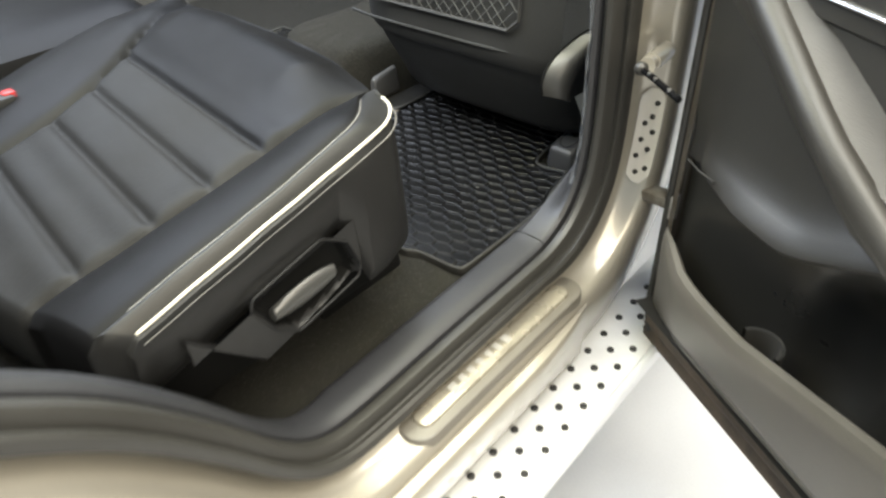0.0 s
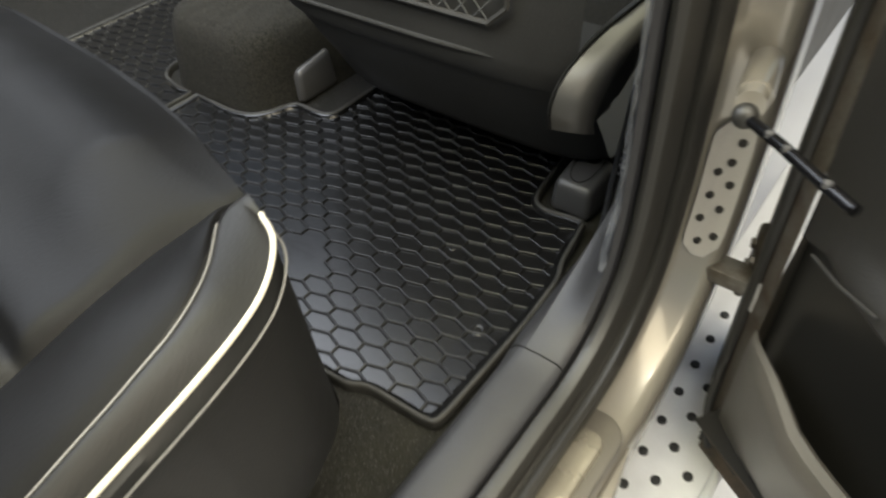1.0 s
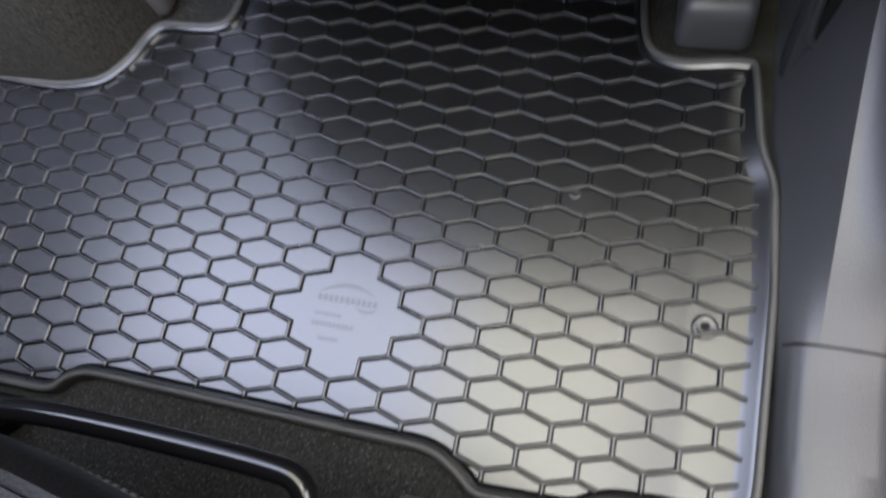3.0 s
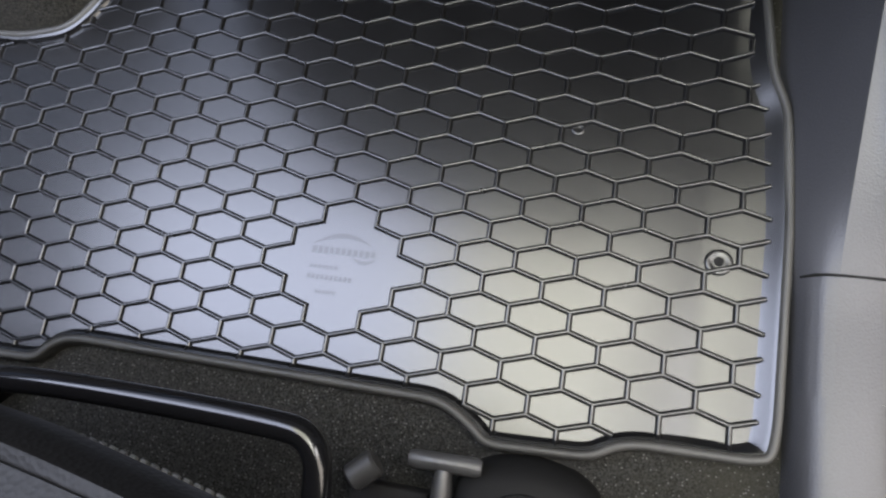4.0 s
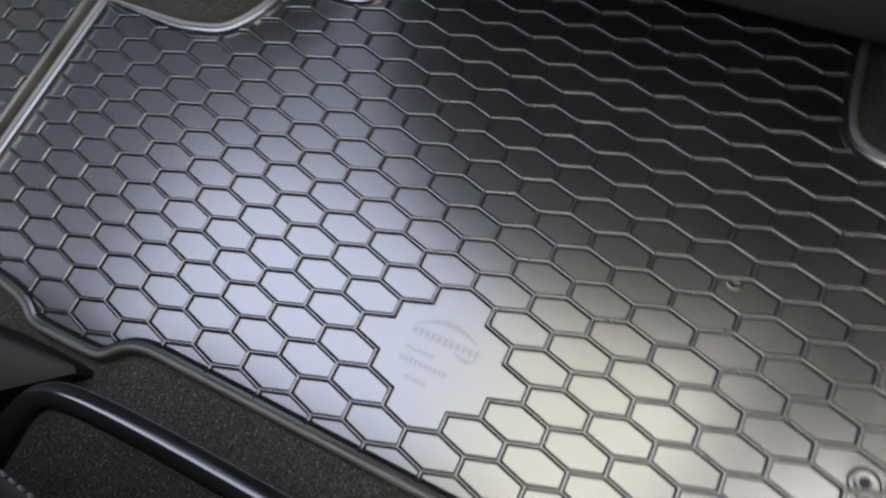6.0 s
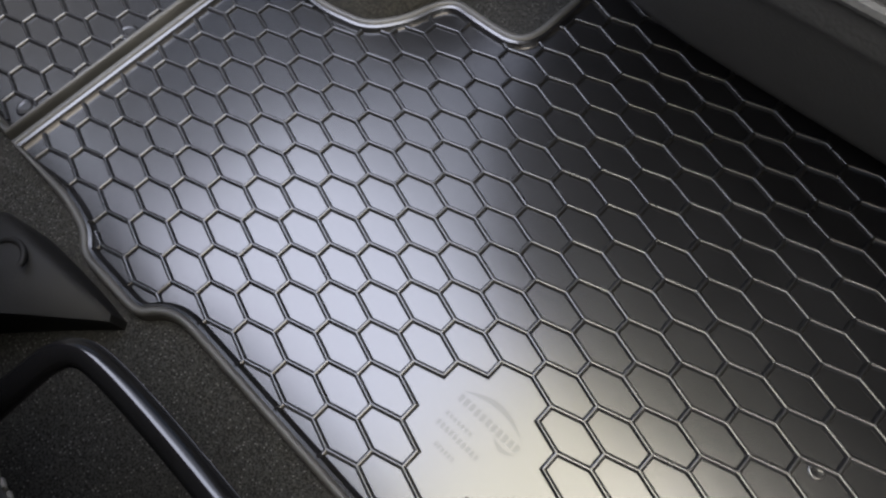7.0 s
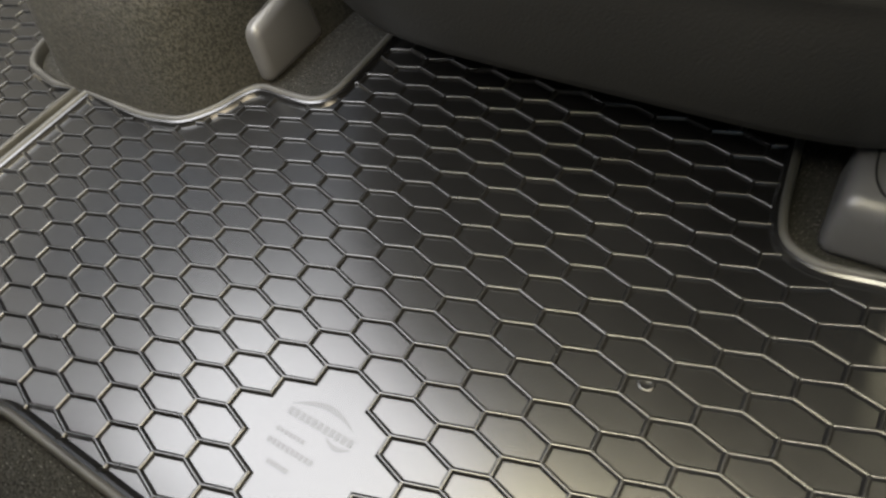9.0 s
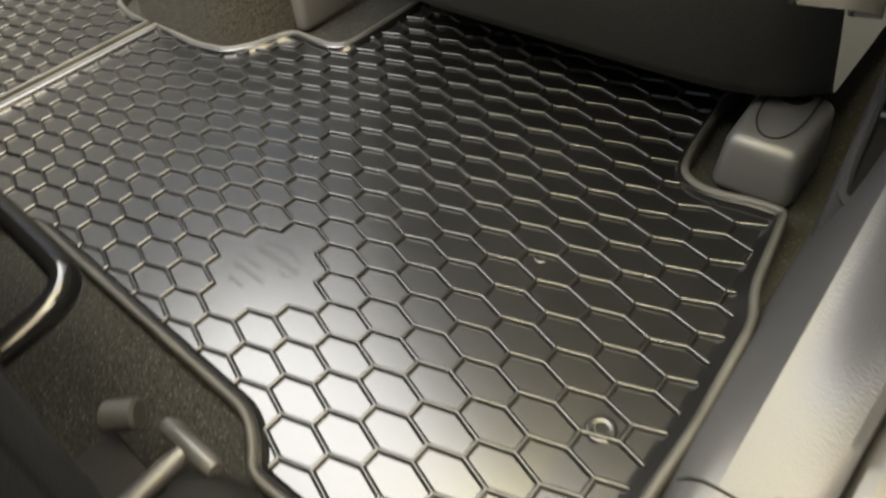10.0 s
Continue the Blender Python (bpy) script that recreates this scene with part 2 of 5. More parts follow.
def box(bm, x0, x1, y0, y1, z0, z1, bevel=0.0, seg=2, taper=0.0):
    r = bmesh.ops.create_cube(bm, size=1.0)
    vs = r["verts"]
    for v in vs:
        k = 1 - taper if v.co.z > 0 else 1
        v.co = Vector(((x0 + x1) / 2 + v.co.x * (x1 - x0) * k, (y0 + y1) / 2 + v.co.y * (y1 - y0) * k, (z0 + z1) / 2 + v.co.z * (z1 - z0)))
    if bevel:
        es = {e for v in vs for e in v.link_edges}
        bmesh.ops.bevel(bm, geom=list(es), offset=bevel, segments=seg, affect="EDGES", profile=0.5)
    return bm


def cyl(bm, m, r0, r1, h, seg=20):
    bmesh.ops.create_cone(bm, cap_ends=True, segments=seg, radius1=r0, radius2=r1, depth=h, matrix=m)
    return bm


def grid_mesh(bm, rows, closed_u=False, closed_v=False):
    vs = [[bm.verts.new(p) for p in row] for row in rows]
    n, k = len(vs), len(vs[0])
    for i in range(n if closed_v else n - 1):
        for j in range(k if closed_u else k - 1):
            a, b, c, d = vs[i][j], vs[i][(j + 1) % k], vs[(i + 1) % n][(j + 1) % k], vs[(i + 1) % n][j]
            if len({a, b, c, d}) == 4:
                bm.faces.new((a, b, c, d))
    return vs


def smooth_path(pts, times=2, closed=False):
    pts = [Vector(p) for p in pts]
    for _ in range(times):
        out = []
        n = len(pts)
        for i in range(n if closed else n - 1):
            a, b = pts[i], pts[(i + 1) % n]
            out += [a * 0.75 + b * 0.25, a * 0.25 + b * 0.75]
        if not closed:
            out = [pts[0]] + out + [pts[-1]]
        pts = out
    return pts


def tube(bm, pts, r, seg=10, flat=1.0):
    pts = [Vector(p) for p in pts]
    rows = []
    up = Vector((0, 0, 1))
    for i, p in enumerate(pts):
        t = (pts[min(i + 1, len(pts) - 1)] - pts[max(i - 1, 0)]).normalized()
        s = t.cross(up)
        if s.length < 1e-3:
            s = t.cross(Vector((1, 0, 0)))
        s.normalize()
        u = s.cross(t).normalized()
        rows.append([p + (s * math.cos(a) + u * math.sin(a) * flat) * r for a in (2 * math.pi * k / seg for k in range(seg))])
    vs = grid_mesh(bm, rows, closed_u=True)
    bm.faces.new(vs[0])
    bm.faces.new(vs[-1])
    return bm


def prism(bm, outline, z0, z1, bevel=0.0):
    """A plate from a flat outline."""
    lo = [bm.verts.new((x, y, z0)) for x, y in outline]
    hi = [bm.verts.new((x, y, z1)) for x, y in outline]
    n = len(outline)
    for i in range(n):
        bm.faces.new((lo[i], lo[(i + 1) % n], hi[(i + 1) % n], hi[i]))
    f = bm.faces.new(hi)
    g = bm.faces.new(lo)
    bmesh.ops.triangulate(bm, faces=[f, g])
    return bm


def inset_outline(o, dist):
    """Moves a closed outline along its normals; positive goes inwards on a counter-clockwise outline."""
    n = len(o)
    out = []
    for i in range(n):
        a, b, c = Vector(o[i - 1]), Vector(o[i]), Vector(o[(i + 1) % n])
        t = (c - a).normalized()
        out.append((b.x - t.y * dist, b.y + t.x * dist))
    return out


def inside(poly, x, y):
    c = False
    n = len(poly)
    for i in range(n):
        (x1, y1), (x2, y2) = poly[i], poly[i - 1]
        if (y1 > y) != (y2 > y) and x < (x2 - x1) * (y - y1) / (y2 - y1) + x1:
            c = not c
    return c


# ---- ground and cabin shell ----
bm = bmesh.new()
bmesh.ops.create_grid(bm, x_segments=2, y_segments=2, size=60, matrix=pose(0, 0, -0.62))
solid("ground", bm, GROUND, "pale grey smooth workshop floor under the car", "floor", "structure")

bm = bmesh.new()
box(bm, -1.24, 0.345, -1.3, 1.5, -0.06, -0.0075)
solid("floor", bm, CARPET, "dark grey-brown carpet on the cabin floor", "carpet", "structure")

bm = bmesh.new()
for x0, x1, y0, y1 in ((-1.30, -1.21, -1.6, 1.6), (0.36, 0.40, -1.6, 1.6), (-1.21, 0.36, -1.6, -0.83), (-1.21, -0.15, 1.53, 1.6), (-0.15, 0.36, 1.18, 1.6)):
    box(bm, x0, x1, y0, y1, 1.12, 1.16)
solid("ceiling", bm, HEADLINER, "black cloth headliner round the glass roof opening", "headliner", "structure")

bm = bmesh.new()
box(bm, -1.30, -1.245, -1.6, 1.6, -0.06, 0.70)
box(bm, -1.30, -1.245, -1.6, 1.6, 1.06, 1.12)
for y0, y1 in ((-1.6, -0.75), (-0.05, 0.10), (0.95, 1.6)):
    box(bm, -1.30, -1.25, y0, y1, 0.70, 1.06)
solid("wall_left", bm, WALLTRIM, "dark trim of the far cabin side with window openings", "wall", "structure")

bm = bmesh.new()
box(bm, -1.30, 0.36, 1.55, 1.6, -0.06, 0.62)
box(bm, -1.30, 0.36, -1.6, -1.55, -0.06, 1.12)
solid("wall_ends", bm, WALLTRIM, "dark bulkheads closing the cabin front and rear", "wall", "structure")

# ---- rubber mat ----
PX, PY = 0.04, 0.04 * 0.5331


def build_ribs(bm, outline_in, origin, skip, h=0.0026):
    """A net of six-sided ribs, joined at the corners, cut off at the outline."""
    s3 = math.sqrt(3.0)
    verts, edges = {}, {}

    def vid(x, y):
        return (round(x * 4), round(y * s3 * 4))

    xs = [p[0] for p in outline_in]
    ys = [p[1] for p in outline_in]
    r0, r1 = int((min(ys) - origin[1]) / PY / 0.866) - 2, int((max(ys) - origin[1]) / PY / 0.866) + 2
    q0, q1 = int((min(xs) - origin[0]) / PX) - 2, int((max(xs) - origin[0]) / PX) + 2
    for r in range(r0, r1 + 1):
        for c in range(q0, q1 + 1):
            cx, cy = c + (r % 2) * 0.5, r * s3 / 2
            cell = (round(cx * 2), r)
            corner = [(cx, cy + 1 / s3), (cx + .5, cy + .5 / s3), (cx + .5, cy - .5 / s3), (cx, cy - 1 / s3), (cx - .5, cy - .5 / s3), (cx - .5, cy + .5 / s3)]
            for i in range(6):
                a, b = corner[i], corner[(i + 1) % 6]
                ka, kb = vid(*a), vid(*b)
                verts[ka], verts[kb] = a, b
                edges.setdefault(tuple(sorted((ka, kb))), set()).add(cell)
    links = {}
    pieces = []

    def place(p):
        return Vector((origin[0] + p[0] * PX, origin[1] + p[1] * PY))

    for (ka, kb), cells in edges.items():
        if cells <= skip:
            continue
        a, b = place(verts[ka]), place(verts[kb])
        ia, ib = inside(outline_in, *a), inside(outline_in, *b)
        if not ia and not ib:
            continue
        na, nb = ka, kb
        if ia != ib:
            lo, hi = (a, b) if ia else (b, a)
            s, e = lo.copy(), hi.copy()
            for _ in range(14):
                m = (s + e) / 2
                if inside(outline_in, *m):
                    s = m
                else:
                    e = m
            if ia:
                b, nb = s, ("cut", ka, kb)
            else:
                a, na = s, ("cut", ka, kb)
            if (a - b).length < 0.003:
                continue
        pieces.append((na, a, nb, b))
        links.setdefault(na, []).append((len(pieces) - 1, (b - a).normalized()))
        links.setdefault(nb, []).append((len(pieces) - 1, (a - b).normalized()))

    def ends(node, p, d, w):
        """Left and right corner of a rib that leaves p along d."""
        left, right = Vector((-d.y, d.x)), Vector((d.y, -d.x))
        others = [o for i, o in links[node] if (o - d).length > 1e-6]
        if len(others) == 0:
            return p + left * w, p + right * w

        def ang(o):
            return (math.atan2(o.y, o.x) - math.atan2(d.y, d.x)) % (2 * math.pi)

        others.sort(key=ang)

        def meet(o, sgn):
            half = ang(o) / 2 if sgn > 0 else math.pi - ang(o) / 2
            k = w / max(math.sin(half), 0.3)
            base = math.atan2(d.y, d.x) + sgn * half
            return p + Vector((math.cos(base), math.sin(base))) * k

        return meet(others[0], 1), meet(others[-1], -1)

    for na, a, nb, b in pieces:
        d = (b - a).normalized()
        # ends of the cross ribs run a little way up the rear slope
        lo = b if b.y < a.y else a
        if abs(d.x) < 0.1 and (nb if lo is b else na)[0] == "cut" and lo.y < -0.04:
            foot = [bm.verts.new((lo.x + sx * w, lo.y + dy, z)) for dy, z in ((0.0005, 0.0), (-0.0028, 0.0036)) for sx, w in ((-1, 0.0020), (1, 0.0020))]
            head = [bm.verts.new((lo.x + sx * w, lo.y + dy, z)) for dy, z in ((0.0005, h), (-0.0026, 0.0052)) for sx, w in ((-1, 0.0008), (1, 0.0008))]
            for q in ((0, 1, 3, 2),):
                bm.faces.new([head[k] for k in q])
            for k, m in ((0, 1), (1, 3), (3, 2), (2, 0)):
                bm.faces.new((foot[k], foot[m], head[m], head[k]))
        rings = []
        for w, z in ((0.0020, 0.0), (0.0016, h * 0.36), (0.0013, h * 0.65), (0.0009, h * 0.87), (0.0005, h * 0.98), (0.00012, h)):
            la, ra = ends(na, a, d, w)
            rb, lb = ends(nb, b, -d, w)
            rings.append([bm.verts.new((*q, z)) for q in (la, ra, rb, lb)] + [bm.verts.new((*a, z)), bm.verts.new((*b, z))])
        for lo, hi in zip(rings, rings[1:]):
            bm.faces.new((lo[1], lo[2], hi[2], hi[1]))
            bm.faces.new((lo[3], lo[0], hi[0], hi[3]))
            if len(links[na]) == 1:
                bm.faces.new((lo[0], lo[1], hi[1], hi[0]))
            if len(links[nb]) == 1:
                bm.faces.new((lo[2], lo[3], hi[3], hi[2]))
        t = rings[-1]
        bm.faces.new((t[4], t[1], t[2], t[5]))
        bm.faces.new((t[5], t[3], t[0], t[4]))
        bm.faces.new((t[0], t[1], t[4])) if len(links[na]) == 1 else None
        bm.faces.new((t[2], t[3], t[5])) if len(links[nb]) == 1 else None
    return bm


def build_rim(bm, outline, prof):
    rows = []
    for off, z in prof:
        rows.append([(x, y, z) for x, y in border(outline, off)])
    grid_mesh(bm, rows, closed_u=True)
    return bm


SLOPE = [(0.0172, -0.0004), (0.0135, 0.0006), (0.0085, 0.0042), (0.0062, 0.0050)]


def edge_width(x, y):
    """The sloping border is narrow at the cut-outs in front and steep behind."""
    if y < -0.05:
        return 0.42 + 0.58 * min(1.0, max(0.0, (x - 0.262) / 0.02), max(0.0, (y + 0.075) / 0.025) if x < 0.2 else 1.0)
    y0 = 0.195 if x > 0.24 else 0.12
    return 1.0 - 0.72 * min(1.0, max(0.0, (y - y0) / 0.03))


def border(o, dist):
    near, far = inset_outline(o, min(dist, 0.008)), inset_outline(o, dist)
    return [tuple(Vector(a).lerp(Vector(b), edge_width(*p))) for a, b, p in zip(near, far, o)]


RIM = [(0.0062, 0.0050), (0.0056, 0.0061), (0.0047, 0.0069), (0.0033, 0.0073), (0.0019, 0.0070), (0.0009, 0.0061), (0.0003, 0.0042), (0.0, 0.0), (0.0, -0.0055)]

mat_path = [(-0.404, -0.084), (-0.327, -0.085), (-0.297, -0.090), (-0.282, -0.101), (-0.215, -0.100), (-0.203, -0.086), (-0.188, -0.081),
            (0.084, -0.083), (0.104, -0.094), (0.116, -0.105), (0.182, -0.102), (0.195, -0.094), (0.208, -0.090), (0.272, -0.089),
            (0.285, -0.085), (0.288, -0.065), (0.290, 0.06), (0.286, 0.138), (0.276, 0.162), (0.269, 0.215), (0.266, 0.230),
            (0.252, 0.232), (0.212, 0.230), (0.192, 0.240), (0.186, 0.262), (0.179, 0.334), (0.178, 0.372), (-0.172, 0.372), (-0.172, 0.29),
            (-0.173, 0.25), (-0.182, 0.238), (-0.212, 0.237), (-0.241, 0.238), (-0.254, 0.224), (-0.262, 0.198), (-0.28, 0.175), (-0.316, 0.167),
            (-0.405, 0.165)]
SHARP = [(-0.404, -0.084), (-0.405, 0.165)]


def mat_outline(path, sharp):
    pts = []
    n = len(path)
    for i, p in enumerate(path):
        if p in sharp:
            pts.append(p)
            continue
        a, b, c = Vector(path[i - 1]), Vector(p), Vector(path[(i + 1) % n])
        ka, kc = min(0.012, (a - b).length * 0.45), min(0.012, (c - b).length * 0.45)
        s, e = b + (a - b).normalized() * ka, b + (c - b).normalized() * kc
        pts += [tuple(s.lerp(b, k).lerp(b.lerp(e, k), k)) for k in (0, 0.25, 0.5, 0.75, 1)]
    return pts


outline = mat_outline(mat_path, SHARP)
floor_mat = thing("floor_mat", "black rubber floor mat with honeycomb ribs on dark carpet", "floor mat")


def bend(x, y):
    """The sheet lifts a little towards the door sill and its front corner."""
    side = min(1.0, max(0.0, (x - 0.19) / 0.05))
    run = max(0.0, x - 0.234)
    return (0.09 * (run - 0.006) if run > 0.012 else 3.75 * run ** 2) + 0.45 * side * max(0.0, y - 0.10) ** 2


bm = bmesh.new()
prism(bm, inset_outline(outline, 0.004), -0.005, 0.0)
for x in [0.190 + 0.011 * k for k in range(5)] + [0.236 + 0.002 * k for k in range(7)] + [0.256 + 0.010 * k for k in range(4)]:
    bmesh.ops.bisect_plane(bm, geom=bm.verts[:] + bm.edges[:] + bm.faces[:], plane_co=(x, 0, 0), plane_no=(1, 0, 0))
for k in range(12):
    right = [f for f in bm.faces if f.calc_center_median().x > 0.190]
    geom = set(right) | {e for f in right for e in f.edges} | {v for f in right for v in f.verts}
    bmesh.ops.bisect_plane(bm, geom=list(geom), plane_co=(0, 0.10 + 0.012 * k, 0), plane_no=(0, 1, 0))
part("base_sheet", bm, RUBBER, floor_mat, smooth=False)
bm = bmesh.new()
build_rim(bm, outline, SLOPE)
part("edge_slope", bm, RUBBER, floor_mat)
bm = bmesh.new()
build_rim(bm, outline, RIM)
part("rim", bm, RUBBER_RIM, floor_mat, "raised rounded black rubber rim with dust")
LOGO = {(0, 2), (-1, 1), (1, 1), (-2, 0), (0, 0), (2, 0), (-1, -1), (1, -1), (0, -2)}
bm = bmesh.new()
build_ribs(bm, border(outline, 0.0130), (0.0, 0.0), LOGO)
part("rib_net", bm, RUBBER_RIB, floor_mat, "net of thin six-sided raised ribs")

# eyelet in the mat
bm = bmesh.new()
EX, EY = 0.248, 0.032
rows = []
for r, z in ((0.0088, 0.0001), (0.0080, 0.0012), (0.0072, 0.0015), (0.0056, 0.0015), (0.0046, 0.0010), (0.0030, 0.0012), (0.0026, -0.003)):
    rows.append([(EX + r * math.cos(a), EY + r * math.sin(a), z) for a in (2 * math.pi * k / 28 for k in range(28))])
grid_mesh(bm, rows, closed_u=True)
part("eyelet", bm, EMBOSS, floor_mat, "round moulded rubber eyelet")
bm = bmesh.new()
cyl(bm, pose(EX, EY, 0.0006), 0.0030, 0.0030, 0.0010, 16)
part("eyelet_hole", bm, DARK, floor_mat, "dark hole of the eyelet")
bm = bmesh.new()
rows = []
for r, z in ((0.0050, 0.0001), (0.0046, 0.0006), (0.0038, 0.0008), (0.0026, 0.0006), (0.0012, 0.0002), (0.0001, 0.0002)):
    rows.append([(0.151 + r * math.cos(a), 0.117 + r * math.sin(a), z) for a in (2 * math.pi * k / 20 for k in range(20))])
grid_mesh(bm, rows, closed_u=True)
part("moulded_dot", bm, EMBOSS, floor_mat, "small round moulded dot")

for ob in floor_mat.children:
    for v in ob.data.vertices:
        v.co.z += bend(v.co.x, v.co.y)

# ---- mat of the tunnel, joined beside the floor mat ----
tunnel_path = [(-0.790, -0.095), (-0.4125, -0.084), (-0.4135, 0.163), (-0.455, 0.166), (-0.500, 0.176), (-0.520, 0.20), (-0.524, 0.42), (-0.790, 0.42)]
t_out = mat_outline(tunnel_path, [(-0.4125, -0.084), (-0.4135, 0.163)])
tunnel_mat = thing("tunnel_mat", "black rubber tunnel mat with honeycomb ribs beside the larger mat", "floor mat")
bm = bmesh.new()
prism(bm, inset_outline(t_out, 0.004), -0.005, 0.0)
part("base_sheet", bm, RUBBER, tunnel_mat, smooth=False)
bm = bmesh.new()
build_rim(bm, t_out, SLOPE)
part("edge_slope", bm, RUBBER, tunnel_mat)
bm = bmesh.new()
build_rim(bm, t_out, RIM)
part("rim", bm, RUBBER_RIM, tunnel_mat, "raised rounded black rubber rim with dust")
bm = bmesh.new()
build_ribs(bm, border(t_out, 0.0130), (-0.428, 0.01), set())
part("rib_net", bm, RUBBER_RIB, tunnel_mat, "net of thin six-sided raised ribs")
for ex, ey in ((-0.4285, 0.039), (-0.4285, -0.059)):
    bm = bmesh.new()
    rows = []
    for r, z in ((0.0088, 0.0001), (0.0080, 0.0012), (0.0072, 0.0015), (0.0056, 0.0015), (0.0046, 0.0010), (0.0030, 0.0012), (0.0001, 0.0010)):
        rows.append([(ex + r * math.cos(a), ey + r * math.sin(a), z) for a in (2 * math.pi * k / 28 for k in range(28))])
    grid_mesh(bm, rows, closed_u=True)
    part("eyelet", bm, EMBOSS, tunnel_mat, "round moulded rubber eyelet")

floor_mat.location.z = tunnel_mat.location.z = -0.0022

# ---- carpeted hump and rail covers under the front seat ----
bm = bmesh.new()
hump_base = smooth_path([(-0.520, 0.60, 0), (-0.518, 0.28, 0), (-0.508, 0.205, 0), (-0.46, 0.171, 0), (-0.40, 0.169, 0), (-0.316, 0.171, 0), (-0.278, 0.182, 0), (-0.257, 0.212, 0), (-0.240, 0.26, 0), (-0.225, 0.60, 0)], 3)
rows = []
for z, k in ((-0.01, 0.0), (0.012, 0.004), (0.05, 0.010), (0.085, 0.017), (0.105, 0.026), (0.115, 0.042), (0.118, 0.07), (0.119, 0.11)):
    c = Vector((-0.38, 0.42, 0))
    rows.append([(*(p + (c - p).normalized() * k).xy, z + 0.002 * noise.noise(p * 30)) for p in hump_base])
top = grid_mesh(bm, rows)[-1]
bm.faces.new(top)
solid("floor_hump", bm, CARPET_HUMP, "rounded hump of grey-brown moulded carpet on the floor", "carpet", "structure")


def rail_cover(x0, x1, y0, y1, top, tilt):
    ob = thing("rail_cover", "grey plastic end cover of the front seat rail", "rail cover", ((x0 + x1) / 2, y0, 0), "front seat rail covers")
    bm = bmesh.new()
    box(bm, x0, x1, y0, y1, -0.006, top, 0.0095, 4, 0.12)
    for v in bm.verts:
        if v.co.z > top * 0.5:
            v.co.z -= tilt * max(0, (y0 + y1) / 2 - v.co.y)
    part("body", bm, GREY_PLASTIC, ob)
    xm, w = (x0 + x1) / 2, (x1 - x0) * 0.27
    bm = bmesh.new()
    u = [(xm - w, y1 - 0.012), (xm - w, y0 + 0.030), (xm - w * 0.6, y0 + 0.017), (xm, y0 + 0.013), (xm + w * 0.6, y0 + 0.017), (xm + w, y0 + 0.030), (xm + w, y1 - 0.012)]
    path = [(x, y, top + 0.0002 - tilt * max(0, (y0 + y1) / 2 - y)) for x, y in u]
    tube(bm, smooth_path(path, 2), 0.0006, 6)
    part("groove", bm, DARK, ob, "fine dark groove line")
    bm = bmesh.new()
    cyl(bm, pose(xm, y1 - 0.014, top - 0.001), 0.010, 0.010, 0.003, 24)
    part("slot", bm, DARK, ob, "dark half-round slot")
    return ob


rail_cover(0.205, 0.262, 0.243, 0.315, 0.048, 0.35)
rail_cover(-0.285, -0.237, 0.243, 0.325, 0.058, 0.35)

# ---- front seat, seen from behind ----
front_seat = thing("front_seat", "black front car seat with plastic back shell and net pocket", "car seat", (0, 0.45, 0))
bm = bmesh.new()
prof = [(0.60, 0.055), (0.315, 0.050), (0.280, 0.050), (0.270, 0.054), (0.262, 0.066), (0.240, 0.105), (0.212, 0.15), (0.190, 0.190), (0.186, 0.200)]
rows = []
for i in range(25):
    u = i / 24
    x = -0.228 + u * 0.482
    e = (abs(2 * u - 1)) ** 4 * 0.08 if u < 0.5 else (2 * u - 1) ** 8 * 0.03
    rows.append([(x, y + e, z + e * 0.1) for y, z in prof])
grid_mesh(bm, rows)
part("lower_panel", bm, BACK_PLASTIC, front_seat, "dark grained plastic panel closing the seat bottom")
bm = bmesh.new()
prof = [(0.200, 0.192), (0.182, 0.196), (0.174, 0.206), (0.172, 0.23), (0.178, 0.30), (0.192, 0.42), (0.21, 0.60), (0.225, 0.75), (0.25, 0.80), (0.34, 0.80)]
rows = []
for i in range(25):
    u = i / 24
    x = -0.238 + u * 0.496
    e = (abs(2 * u - 1)) ** 4 * 0.10 if u < 0.5 else (2 * u - 1) ** 7 * 0.015
    rows.append([(x, y + e, z) for y, z in prof])
grid_mesh(bm, rows)
part("back_shell", bm, BACK_PLASTIC, front_seat, "black plastic back shell")
bm = bmesh.new()
pk = [(-0.16, 0.262), (0.17, 0.262), (0.19, 0.28), (0.19, 0.56), (-0.18, 0.56), (-0.18, 0.28)]
for a, b in zip(pk, pk[1:] + pk[:1]):
    ya, yb = 0.178 + (a[1] - 0.30) * 0.11 - 0.004, 0.178 + (b[1] - 0.30) * 0.11 - 0.004
    tube(bm, [(a[0], ya, a[1]), (b[0], yb, b[1])], 0.003, 6)
part("pocket_hem", bm, RUBBER_SEAL, front_seat, "black elastic hem of the net pocket")
bm = bmesh.new()
for i in range(-14, 32):
    for sgn in (1, -1):
        x0 = -0.18 + i * 0.022
        p0, p1 = (x0, 0.262), (x0 + sgn * 0.298, 0.56)
        seg = []
        for k in range(11):
            x, z = p0[0] + (p1[0] - p0[0]) * k / 10, p0[1] + (p1[1] - p0[1]) * k / 10
            if -0.18 <= x <= 0.19:
                seg.append((x, 0.178 + (z - 0.30) * 0.11 - 0.004, z))
        if len(seg) > 1:
            tube(bm, seg, 0.0009, 4)
part("pocket_net", bm, THREAD_DARK, front_seat, "black netting of the pocket")
